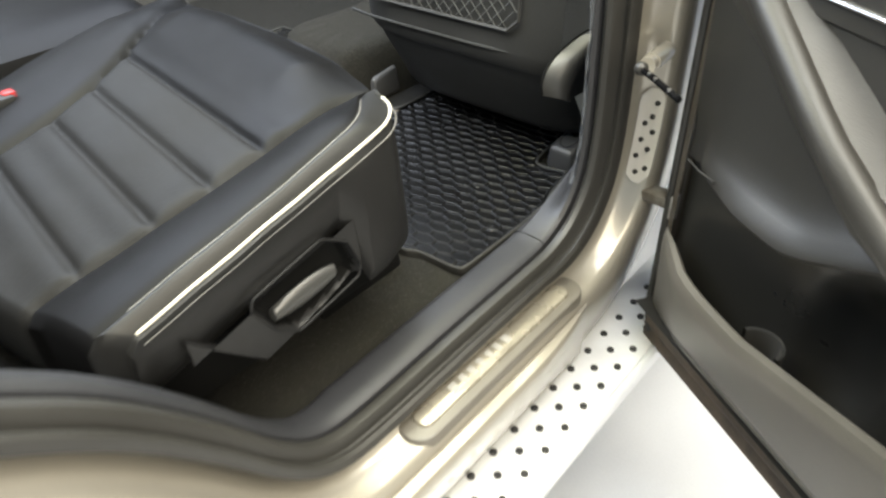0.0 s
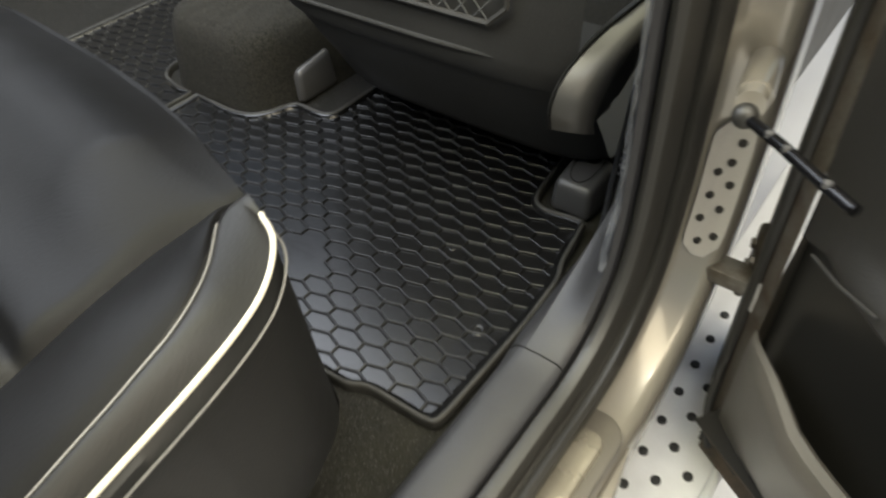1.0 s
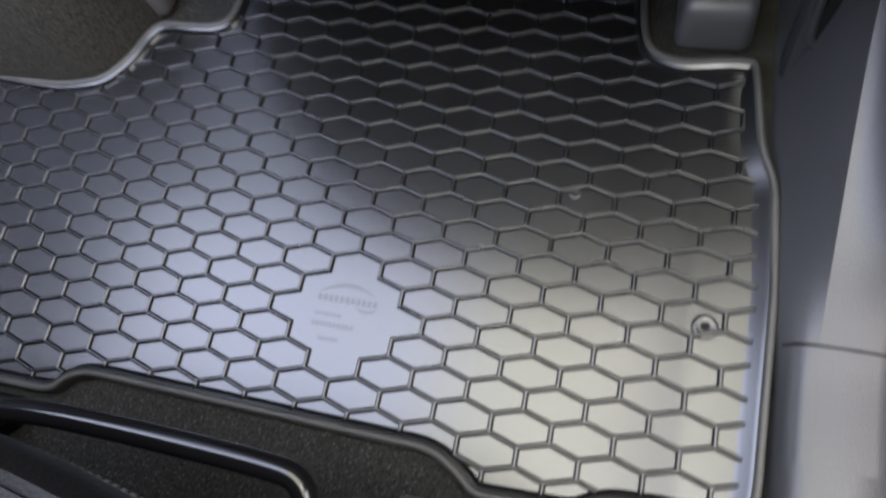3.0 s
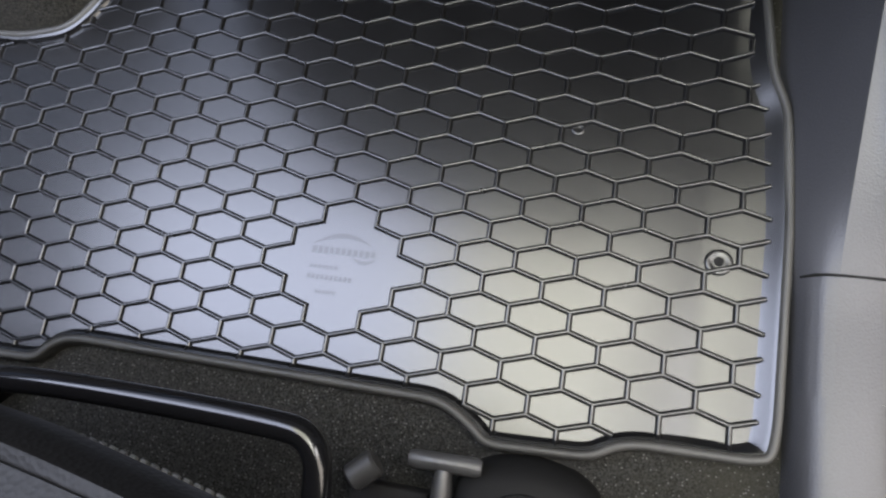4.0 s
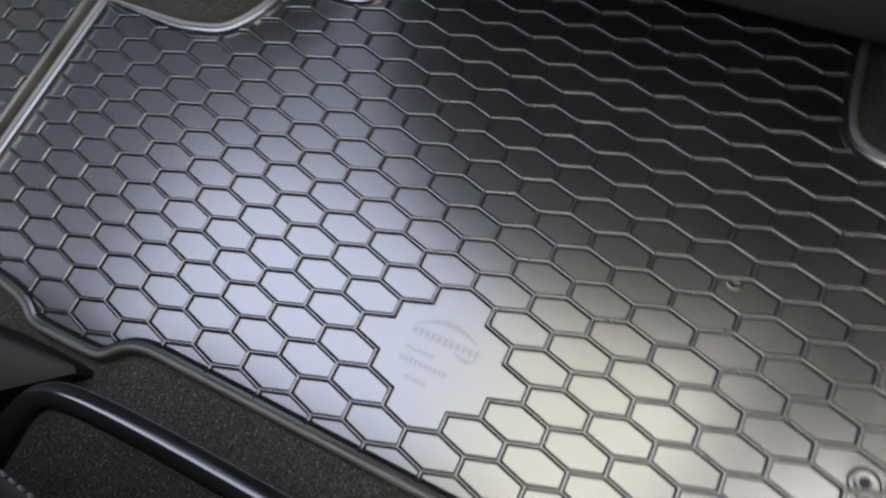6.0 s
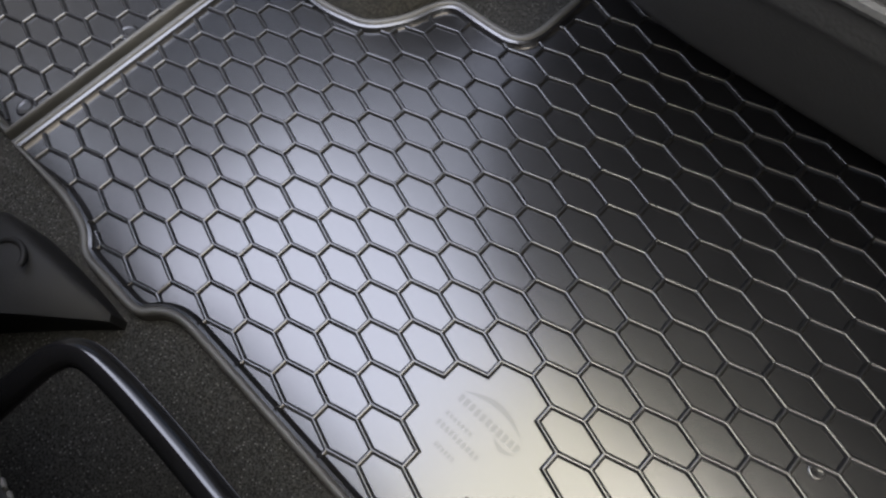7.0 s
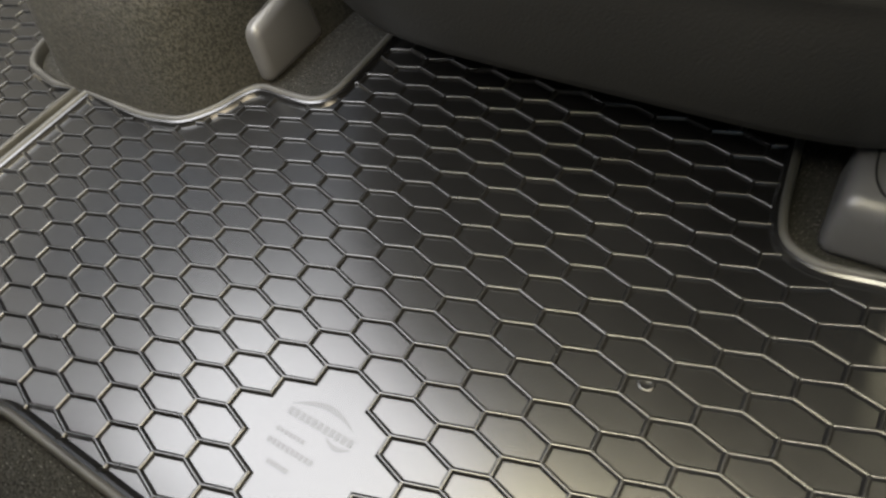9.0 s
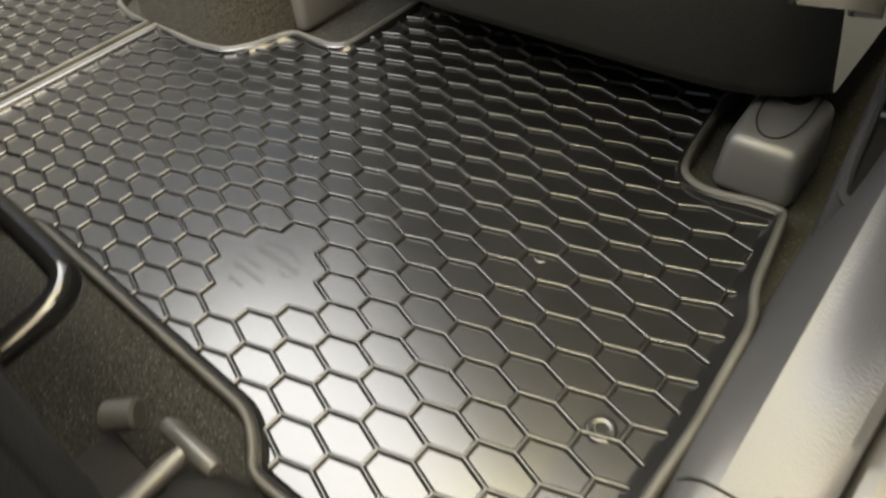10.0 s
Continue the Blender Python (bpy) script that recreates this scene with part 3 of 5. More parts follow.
# grey moulded corner of the seat back, with the dark hollow of the recliner
outer = smooth_path([(0.2545, 0.153, 0.183), (0.2535, 0.150, 0.203), (0.254, 0.158, 0.222), (0.258, 0.180, 0.240), (0.266, 0.22, 0.256), (0.275, 0.27, 0.264), (0.285, 0.33, 0.275)], 2)
inner = smooth_path([(0.2815, 0.190, 0.166), (0.281, 0.186, 0.181), (0.283, 0.190, 0.201), (0.287, 0.205, 0.222), (0.290, 0.225, 0.235), (0.294, 0.26, 0.24), (0.30, 0.33, 0.248)], 2)
bm = bmesh.new()
rows = []
for a, b in zip(outer, inner):
    rim = [a + Vector((-0.012, 0.03, -0.004))]
    for k in range(9):
        q = k / 8
        p = a.lerp(b, q)
        rim.append(p + Vector((0.010 * math.sin(math.pi * q), -0.004 * math.sin(math.pi * q), 0.004 * math.sin(math.pi * q))))
    rim.append(b + Vector((-0.016, 0.008, -0.006)))
    rows.append(rim)
grid_mesh(bm, rows)
part("side_cheek", bm, CHEEK, front_seat, "pale grey plastic corner of the seat back")
bm = bmesh.new()
rows = []
c = Vector((0.262, 0.27, 0.150))
for q in (0.0, 0.3, 0.6, 0.9):
    rows.append([(b + Vector((-0.014, 0.006, -0.006))).lerp(c, q) for b in inner])
grid_mesh(bm, rows)
part("recliner_hollow", bm, TRIM, front_seat, "dark hollow beside the recliner")
bm = bmesh.new()
tube(bm, [p + Vector((-0.002, -0.001, 0.001)) for p in outer], 0.0016, 6)
part("cheek_joint", bm, DARK, front_seat, "dark joint round the grey corner")
bm = bmesh.new()
tube(bm, [(-0.20 + 0.40 * k / 12, 0.170 + 0.01 * (abs(k / 6 - 1)) ** 4, 0.226) for k in range(13)], 0.0028, 8)
part("ridge", bm, BACK_PLASTIC, front_seat, "moulded ridge below the pocket")

# ---- door opening: inner sill trim, seal, painted jamb ----
AP = smooth_path([(-1.05, 0.64), (-0.86, 0.47), (-0.72, 0.375), (-0.64, 0.307), (-0.575, 0.245), (-0.507, 0.148), (-0.460, 0.066), (-0.413, 0.016), (-0.35, 0.010), (-0.2, 0.016), (-0.02, 0.018),
                  (0.02, 0.020), (0.060, 0.034), (0.092, 0.062), (0.112, 0.097), (0.122, 0.155), (0.123, 0.24), (0.119, 0.37), (0.10, 0.60), (0.07, 0.85), (0.01, 1.06), (-0.1, 1.11), (-0.8, 1.11)], 3)


def aperture(bm, section, path=None, upright=None, slim=0.0):
    """Sweeps a section (x, distance into the opening) along the door opening; upright: its distances on the pillar."""
    path = path or AP
    rows = []
    n = len(path)
    for i, p in enumerate(path):
        t = (path[min(i + 1, n - 1)] - path[max(i - 1, 0)]).normalized()
        nrm = Vector((-t.y, t.x))
        k = min(1.0, max(0.0, (p.x + 0.04) / 0.14)) if p.y < 0.6 else 1.0
        k = k * k * (3 - 2 * k) if upright else 0.0
        r = slim * min(1.0, max(0.0, (-0.36 - p.x) / 0.12))
        rows.append([(x + r * max(0.0, min(1.0, (0.345 - x) / 0.03)), p.x + nrm.x * d, p.y + nrm.y * d) for x, d in ((x, d + ((upright[j] - d) * k if upright else 0)) for j, (x, d) in enumerate(section))])
    grid_mesh(bm, rows)
    return bm


AP = [Vector((p.x, p.y)) for p in AP]
TURN = next(i for i, p in enumerate(AP) if p.x > -0.06)
lip = [(0.310, 0.0), (0.330, 0.001), (0.347, 0.0), (0.352, -0.004), (0.3535, -0.012), (0.354, -0.03)]
wall_x, wall_d = (0.290, 0.2925, 0.297, 0.303, 0.310), (-0.032, -0.018, -0.007, -0.0015, 0.0)
bm = bmesh.new()
aperture(bm, list(zip(wall_x, wall_d))[:-1] + lip, AP[:TURN + 1], slim=0.022)


def ease(v):
    v = min(1.0, max(0.0, v))
    return v * v * (3 - 2 * v)


# the sill's top runs on inside the pillar before it rises
INNER = [Vector((p.x + 0.115 * ease((p.y - 0.020) / 0.10), p.y)) for p in AP]
rows = []
for i in range(TURN, len(AP)):
    p, t = AP[i], (AP[min(i + 1, len(AP) - 1)] - AP[i - 1]).normalized()
    row = []
    for x, d in [(0.310 + 0.037 * k / 8, 0.001 * math.sin(math.pi * k / 8)) for k in range(9)] + lip[3:]:
        c = INNER[i].lerp(p, ease((x - 0.310) / 0.037))
        row.append((x, c.x - t.y * d, c.y + t.x * d))
    rows.append(row)
grid_mesh(bm, rows)
# cove between the floor edge and the pillar
wall_edge = [p for p, q in zip(INNER[TURN:], AP[TURN:]) if q.y < 0.42 and q.x > -0.08]
rows = []
for i, p in enumerate(wall_edge):
    q = i / (len(wall_edge) - 1)
    a, b = Vector((0.291 - 0.012 * ease(q / 0.3), wall_edge[0].x + 0.46 * q ** 1.15, -0.010)), Vector((0.310, p.x, p.y))
    mid = Vector((0.294, a.y * 0.5 + b.y * 0.5, a.z + (b.z - a.z) * 0.10 + 0.022))
    f = ease(q / 0.35)
    row = []
    for k in range(13):
        c = a.lerp(mid, k / 12).lerp(mid.lerp(b, k / 12), k / 12)
        u = k / 12 * 4
        g, h = min(3, int(u)), u - min(3, int(u))
        sill = Vector((wall_x[g] + (wall_x[g + 1] - wall_x[g]) * h, p.x, p.y + wall_d[g] + (wall_d[g + 1] - wall_d[g]) * h))
        row.append(sill.lerp(c, f))
    rows.append(row)
grid_mesh(bm, rows)
bm2 = bmesh.new()
box(bm2, 0.305, 0.350, 0.36, 1.55, -0.06, 1.12)
solid("wall_right", bm2, WALLTRIM, "dark trim of the near cabin side beyond the pillar", "wall", "structure")
solid("sill_trim", bm, TRIM, "black grained plastic trim along the door sill and pillar", "trim", "structure")
bm = bmesh.new()
tube(bm, [(0.2935, 0.026, 0.008), (0.298, 0.026, 0.0168), (0.304, 0.026, 0.0212), (0.311, 0.026, 0.0226), (0.330, 0.026, 0.0236), (0.347, 0.026, 0.0226), (0.3525, 0.026, 0.018)], 0.0010, 6)
solid("trim_joint", bm, DARK, "fine dark joint across the sill trim", "trim", "structure")
bm = bmesh.new()
aperture(bm, [(0.354, -0.034), (0.354, -0.012), (0.357, -0.006), (0.363, -0.004), (0.370, -0.005), (0.374, -0.010), (0.3755, -0.020), (0.378, -0.022), (0.381, -0.018), (0.386, -0.016), (0.390, -0.019), (0.391, -0.030)],
         upright=[-0.034, -0.014, -0.008, -0.005, -0.007, -0.013, -0.024, -0.027, -0.024, -0.023, -0.028, -0.046])
solid("door_seal", bm, RUBBER_SEAL, "dark grey rubber door seal round the opening", "seal", "structure")
bm = bmesh.new()
aperture(bm, [(0.350, -0.040), (0.372, -0.044), (0.382, -0.054), (0.390, -0.059), (0.412, -0.061), (0.420, -0.064), (0.425, -0.072), (0.427, -0.100), (0.425, -0.140), (0.412, -0.190), (0.39, -0.28)],
         upright=[-0.055, -0.062, -0.082, -0.090, -0.093, -0.096, -0.104, -0.128, -0.165, -0.210, -0.29])
solid("body_jamb", bm, PAINT, "champagne metallic painted sill and pillar of the car body", "car body", "structure")

# loose clear film left on the pillar trim
bm = bmesh.new()
rows = []
for i in range(TURN, len(AP)):
    p = AP[i]
    if not 0.085 < p.y < 0.40:
        continue
    row = []
    for k in range(13):
        x = 0.319 + 0.030 * k / 12
        c = INNER[i].lerp(p, ease((x - 0.310) / 0.037))
        n = noise.noise(Vector((x * 70, p.y * 45, 3))) + 0.6 * noise.noise(Vector((x * 190, p.y * 90, 7)))
        fray = 0.012 * noise.noise(Vector((x * 120, 5, 1))) if p.y < 0.12 else 0.0
        row.append((x - 0.0022 - 0.0018 * n, c.x - 0.0030 - 0.0030 * n, c.y + fray))
    rows.append(row)
grid_mesh(bm, rows)
solid("protective_film", bm, FILM, "crumpled clear plastic film on the pillar trim", "plastic film")

# slot with the ribbed belt guide at the foot of the pillar trim
guide = thing("belt_guide", "dark ribbed belt guide in a slot at the pillar foot", "belt guide", (0.308, 0.235, 0.0))
lean = Matrix.Translation((0.305, 0.226, 0.036)) @ pose(0, 0, 0, -14, 0, 0)
bm = bmesh.new()
box(bm, -0.023, 0.023, 0.003, 0.030, -0.04, 0.16, 0.006, 2)
bm.transform(lean)
part("block", bm, TRIM, guide)
bm = bmesh.new()
box(bm, -0.015, 0.015, 0.0, 0.006, 0.0, 0.155, 0.002, 1)
bm.transform(lean)
part("slot", bm, DARK, guide, "dark slot of the belt")
bm = bmesh.new()
tube(bm, [lean @ p for p in smooth_path([(-0.018, 0.001, 0.155), (-0.018, 0.001, 0.012), (-0.012, 0.001, -0.002), (0.012, 0.001, -0.002), (0.018, 0.001, 0.012), (0.018, 0.001, 0.155)], 2)], 0.0035, 8)
part("slot_rim", bm, TRIM, guide, "rounded rim of the slot")
for k in range(4, 14):
    bm = bmesh.new()
    tube(bm, [lean @ Vector((-0.014, -0.001, 0.020 + 0.009 * k)), lean @ Vector((0, -0.003, 0.021 + 0.009 * k)), lean @ Vector((0.014, -0.001, 0.020 + 0.009 * k))], 0.0024, 6)
    part("rib", bm, TRIM, guide)

# what lies on the sill outside the seal is set lower and further out, by one even enlargement
OUT = Matrix.Translation((0.781, -0.649, 0.634)) @ Matrix.Scale(1.06, 4) @ Matrix.Translation((-0.781, 0.649, -0.634))

# ---- scuff plate on the sill ----
scuff = thing("scuff_plate", "dark grey rounded scuff plate set in the painted door sill", "scuff plate", (0.41, -0.16, -0.024))
def rounded_slab(x0, x1, y0, y1, r, z0, z1, edge):
    """A slab with round corners and a bevelled top edge."""
    pts = []
    for cx, cy, a0 in ((x1 - r, y1 - r, 0), (x0 + r, y1 - r, 90), (x0 + r, y0 + r, 180), (x1 - r, y0 + r, 270)):
        pts += [(cx + r * math.cos(radians(a0 + 15 * k)), cy + r * math.sin(radians(a0 + 15 * k))) for k in range(7)]
    bm = bmesh.new()
    rows = [[(x, y, z0) for x, y in pts], [(x, y, z1 - edge) for x, y in pts],
            [(x, y, z1 - edge * 0.3) for x, y in inset_outline(pts, edge * 0.3)], [(x, y, z1) for x, y in inset_outline(pts, edge)]]
    bm.faces.new(grid_mesh(bm, rows, closed_u=True)[-1])
    bm.transform(OUT)
    return bm


part("plate", rounded_slab(0.389, 0.4445, -0.345, 0.006, 0.026, -0.024, -0.001, 0.004), SCUFF, scuff)
inlay = part("inlay", rounded_slab(0.402, 0.433, -0.325, -0.020, 0.013, -0.003, 0.0045, 0.006), SCUFF_INLAY, scuff, "raised satin champagne bar")
# unreadable worn lettering on the inlay, as bars
for k, (y0, y1) in enumerate(((-0.250, -0.238), (-0.230, -0.221), (-0.213, -0.204), (-0.196, -0.187), (-0.178, -0.170), (-0.162, -0.153), (-0.145, -0.134))):
    bm = bmesh.new()
    box(bm, 0.411, 0.425, y0 - 0.015, y1 - 0.015, 0.0036, 0.0050)
    bm.transform(OUT)
    part("letter_bar", bm, PALE_PLASTIC, inlay, "pale worn lettering bar")

# painted rocker edge outside the plate
bm = bmesh.new()
rows = []
for k in range(30):
    y = -0.90 + 0.90 * k / 29
    f = 1.0 if k < 25 else 1 - ((k - 24) / 5) ** 2 * 0.9
    rows.append([(0.440, y, -0.036)] + [(0.446 + dx * f, y, z) for dx, z in ((0.001, -0.030), (0.004, -0.0275), (0.017, -0.0285), (0.0205, -0.032), (0.0215, -0.040), (0.019, -0.065), (0.008, -0.11), (0.0, -0.13))])
grid_mesh(bm, rows)
bm.transform(OUT)
solid("rocker_edge", bm, PAINT, "champagne painted outer edge of the door sill", "car body", "structure")

# ---- running board ----
board = thing("running_board", "aluminium running board with black rubber studs below the sill", "running board", (0.46, 0.0, -0.2))
bm = bmesh.new()
box(bm, 0.385, 0.500, -0.75, 1.2, -0.222, -0.200, 0.003, 2)
tread = part("tread", bm, ALU, board)
bm = bmesh.new()
box(bm, 0.5005, 0.512, -0.75, 1.2, -0.236, -0.198, 0.006, 3)
part("edge_strip", bm, ALU, board, "bright metal edge strip")
bm = bmesh.new()
rows = []
for r, z in ((0.0062, -0.2002), (0.0060, -0.1975), (0.0045, -0.1962), (0.0001, -0.1960)):
    rows.append([(r * math.cos(a), r * math.sin(a), z) for a in (2 * math.pi * k / 14 for k in range(14))])
grid_mesh(bm, rows, closed_u=True)
stud_mesh = mesh_of("stud", bm, STUD)
for i, x in enumerate((0.424, 0.452, 0.480)):
    for k in range(-11, 8):
        y = 0.069 + 0.0255 * i + 0.0515 * k
        s = new("stud", stud_mesh)
        s.parent = tread
        s.location = (x, y, 0)

# ---- open rear door ----
DO, DU, DN = Vector((0.468, 0.148, 0)), Vector((0.863, -0.505, 0)), Vector((-0.505, -0.863, 0))


def door_point(s, n, z):
    """s along the door from its hinge edge, n towards the cabin, z up."""
    p = DO + DU * s + DN * n
    return (p.x * 1.22 - 0.132, p.y * 1.22 + 0.123, z * 1.22 - 0.151)


def dpt(s, n, z):
    """The same for the inner trim, which stands proud of the hinge edge."""
    return door_point(0.082 + 0.85 * s, 0.072 + 0.85 * n, 0.093 + 0.85 * z)


def door_sheet(bm, rows, at=dpt):
    """Rows of (s, n, z) in the door's own axes."""
    grid_mesh(bm, [[at(*q) for q in r] for r in rows])
    return bm


car_door = thing("car_door", "open rear car door with black inner trim and deep map pocket", "car door", (0.45, 0.19, -0.22))
bm = bmesh.new()
S = [0.0, 0.06, 0.14, 0.24, 0.36, 0.50, 0.66, 0.82, 0.95]
rows = []
for s in S:
    bz = -0.054 + 0.017 * s + 0.25 * max(0, s - 0.55) ** 1.4
    row = ((0.070, bz + 0.03), (0.068, bz + 0.004), (0.05, bz - 0.008), (0.0, bz - 0.004), (-0.03, bz + 0.01), (-0.05, bz + 0.06), (-0.075, 0.30), (-0.055, 0.62), (-0.02, 0.66), (0.03, 0.66))
    rows.append([(max(s, n + 0.002 if n > 0 else 0.0), n, z) for n, z in row])
door_sheet(bm, rows, door_point)
part("outer_shell", bm, PAINT, car_door, "champagne painted door shell")
bm = bmesh.new()
rows = []
for k in range(23):
    z = -0.05 + 0.69 * k / 22
    dent = 0.006 * math.exp(-((z - 0.12) / 0.03) ** 2) + 0.006 * math.exp(-((z - 0.30) / 0.03) ** 2)
    rows.append([(0.0, -0.05, z), (0.0, -0.012, z), (0.004, -0.002, z), (0.030 + dent, 0.024, z), (0.046, 0.046, z), (0.050, 0.052, z), (0.072, 0.070, z), (0.088, 0.076, z)])
door_sheet(bm, rows, door_point)
part("hinge_face", bm, GRIMY, car_door, "grimy painted metal of the door's hinge edge")
bm = bmesh.new()
tube(bm, smooth_path([door_point(0.064, 0.068, z) for z in (0.62, 0.45, 0.30, 0.20, 0.10, 0.04)] + [door_point(0.07, 0.074, 0.0), door_point(0.09, 0.080, -0.03)], 2), 0.006, 8)
part("edge_seal", bm, RUBBER_SEAL, car_door, "black rubber seal along the hinge edge")
for k in range(5):
    bm = bmesh.new()
    c = Vector(dpt(-0.006, 0.006, -0.150 + 0.012 * k))
    tube(bm, [c, c + DU * 0.037 + Vector((0, 0, 0.005)), c + DU * 0.061], 0.0051, 6)
    part("bumper_rib", bm, RUBBER_SEAL, car_door, "black rubber rib of the door bumper")
SD = [0.045 + 0.905 * k / 44 for k in range(45)]


def lip_z(s):
    """Lower lip of the upper panel: level, then rising towards the rear."""
    d = max(0.0, s - 0.215)
    return 0.184 + min(0.09, 0.62 * d * d / (d + 0.04))


rows = []
bm = bmesh.new()
for s in [0.006, 0.018, 0.032] + SD:
    k = min(1.0, max(0.0, s - 0.035) / 0.12) ** 0.6
    z = lip_z(s)
    rows.append([(s, -0.030, z + 0.004), (s, 0.020 * k, z - 0.003), (s, 0.040 * k, z), (s, 0.045 * k, z + 0.006), (s, 0.042 * k, z + 0.016), (s, 0.030 * k, z + 0.028), (s, 0.020 * k, z + 0.040), (s, 0.004 + 0.010 * k, z + 0.07), (s, 0.010, 0.42), (s, 0.006, 0.50), (s, -0.03, 0.63)])
door_sheet(bm, rows)
part("inner_panel", bm, DOORTRIM, car_door, "black grained inner door panel")
# map pocket: dark back with a bottle hollow, and an outer wall with a rounded rim
bm = bmesh.new()
rows = []
for s in [0.006, 0.020, 0.034] + SD:
    row = []
    for k in range(15):
        z = -0.07 + 0.27 * k / 14
        e = ((s - 0.305) / 0.052) ** 2 + ((z - 0.085) / 0.088) ** 2
        row.append((s, -0.018 - 0.028 * (1 - min(1.0, e)) ** 0.5 if e < 1 else -0.010 - 0.008 * min(1.0, max(0.0, (1.8 - e) / 0.8)), z + 0.09 * max(0.0, s - 0.40) * k / 14))
    rows.append([(s, 0.045, -0.068)] + row)
door_sheet(bm, rows)
part("pocket_back", bm, POCKET, car_door, "dark smooth back of the pocket with a bottle hollow")


def rim_z(s):
    return 0.064 + 0.020 * math.exp(-((s - 0.06) / 0.055) ** 2) + 0.20 * max(0.0, s - 0.23)


bm = bmesh.new()
rows = []
for s in [0.012, 0.024, 0.035] + SD:
    k = min(1.0, max(0.0, s - 0.010) / 0.10) ** 0.6
    top = rim_z(s)
    bz = -0.088 + 0.02 * s + 0.25 * max(0, s - 0.55) ** 1.4
    rows.append([(s, 0.010, bz - 0.010), (s, 0.016 + 0.014 * k, bz), (s, 0.014 + 0.040 * k, bz + 0.05), (s, 0.014 + 0.054 * k, top - 0.028), (s, 0.013 + 0.056 * k, top - 0.010), (s, 0.012 + 0.053 * k, top - 0.002), (s, 0.010 + 0.046 * k, top), (s, 0.008 + 0.042 * k, top - 0.005), (s, 0.006 + 0.040 * k, top - 0.03), (s, 0.004 + 0.038 * k, bz + 0.02)])
door_sheet(bm, rows)
map_pocket = part("map_pocket", bm, DOOREDGE, car_door, "grey-brown plastic wall of the map pocket")
bm = bmesh.new()
rows = []
for k in range(15):
    a = math.pi * (0.05 + 0.9 * k / 14)
    c, q = math.cos(a), math.sin(a)
    rows.append([(0.243 + r * c, 0.046 - 1.1 * r * q, z) for r, z in ((0.030, 0.0), (0.030, 0.060), (0.0285, 0.064), (0.026, 0.064), (0.0245, 0.060), (0.0245, 0.0))])
door_sheet(bm, rows)
part("bottle_holder", bm, DOORTRIM, map_pocket, "rounded collar of the bottle holder in the pocket")
# dirty lower frame of the door with its seal
bm = bmesh.new()
rows = []
for s in [0.95 * k / 30 for k in range(31)]:
    up = 0.02 * s + 0.28 * max(0, s - 0.55) ** 1.4
    rows.append([(s, 0.004, -0.080 + up), (s, 0.012, -0.092 + up), (s, 0.010, -0.115 + up), (s, 0.013, -0.128 + up), (s, 0.009, -0.138 + up), (s, 0.014, -0.148 + up), (s, 0.013, -0.158 + up), (s, 0.004, -0.166 + up)])
door_sheet(bm, rows)
part("lower_seal", bm, DIRTY, car_door, "dirty brown ribbed seal along the lower door edge")
# armrest with a rounded edge strip
def arm_z(s):
    return 0.485 - 0.58 * min(s, 0.36) - 0.05 * max(0.0, s - 0.36)


bm = bmesh.new()
rows = []
for s in (0.02, 0.10, 0.20, 0.30, 0.42, 0.56, 0.70, 0.85):
    k = min(1.0, s / 0.25)
    z = arm_z(s)
    rows.append([(s, 0.008, z - 0.07), (s, 0.014 + 0.035 * k, z - 0.045), (s, 0.016 + 0.045 * k, z - 0.01), (s, 0.014 + 0.04 * k, z + 0.012), (s, 0.006, z + 0.03)])
door_sheet(bm, rows)
armrest = part("armrest", bm, DOORTRIM, car_door, "black padded armrest")
bm = bmesh.new()
pth = []
for k in range(24):
    s = 0.05 + 0.80 * k / 23
    kk = min(1.0, s / 0.25)
    pth.append(dpt(s, 0.012 + 0.045 * kk, arm_z(s) - 0.002))
tube(bm, pth, 0.017, 12)
part("trim_strip", bm, DOORTRIM, armrest, "rounded dark grey edge along the armrest")
bm = bmesh.new()
tube(bm, [dpt(0.036, 0.024, 0.196), dpt(0.07, 0.034, 0.200), dpt(0.106, 0.040, 0.206)], 0.0016, 8)
part("pull_edge", bm, CHEEK, car_door, "short satin grey moulding")
# window-line garnish
bm = bmesh.new()
rows = [[(s, 0.004, 0.41 - 0.02 * s), (s, 0.014, 0.42 - 0.02 * s), (s, 0.014, 0.47), (s, 0.004, 0.48)] for s in (0.10, 0.3, 0.5, 0.8)]
door_sheet(bm, rows)
garnish = part("upper_garnish", bm, DOORTRIM, car_door, "dark grey upper door garnish")
bm = bmesh.new()
tube(bm, [dpt(s, 0.016, 0.44 - 0.02 * s) for s in (0.12, 0.3, 0.5, 0.7, 0.8)], 0.0025, 8)
part("garnish_line", bm, CHROME, garnish, "thin bright metal line")

# ---- check strap and hinge on the pillar ----
strap = thing("check_strap", "black door check strap between pillar and open door", "check strap", (0.42, 0.13, 0.277))
bm = bmesh.new()
for r, q in ((0.013, 0.0), (0.011, 0.5)):
    tube(bm, [(0.410 + 0.012 * q, 0.218 - 0.07 * q, 0.270 + 0.010 * q), (0.423 + 0.006 * q, 0.145 - 0.035 * q, 0.279 + 0.006 * q)], r, 12)
part("bracket", bm, PAINT, strap, "painted bracket on the pillar")
a, b = Vector((0.430, 0.105, 0.286)), Vector((0.514, 0.030, 0.297))
bm = bmesh.new()
tube(bm, [a, a.lerp(b, 0.35) + Vector((0, 0, 0.001)), a.lerp(b, 0.7), b], 0.0042, 10)
arm = part("arm", bm, BLACK_GLOSS, strap)
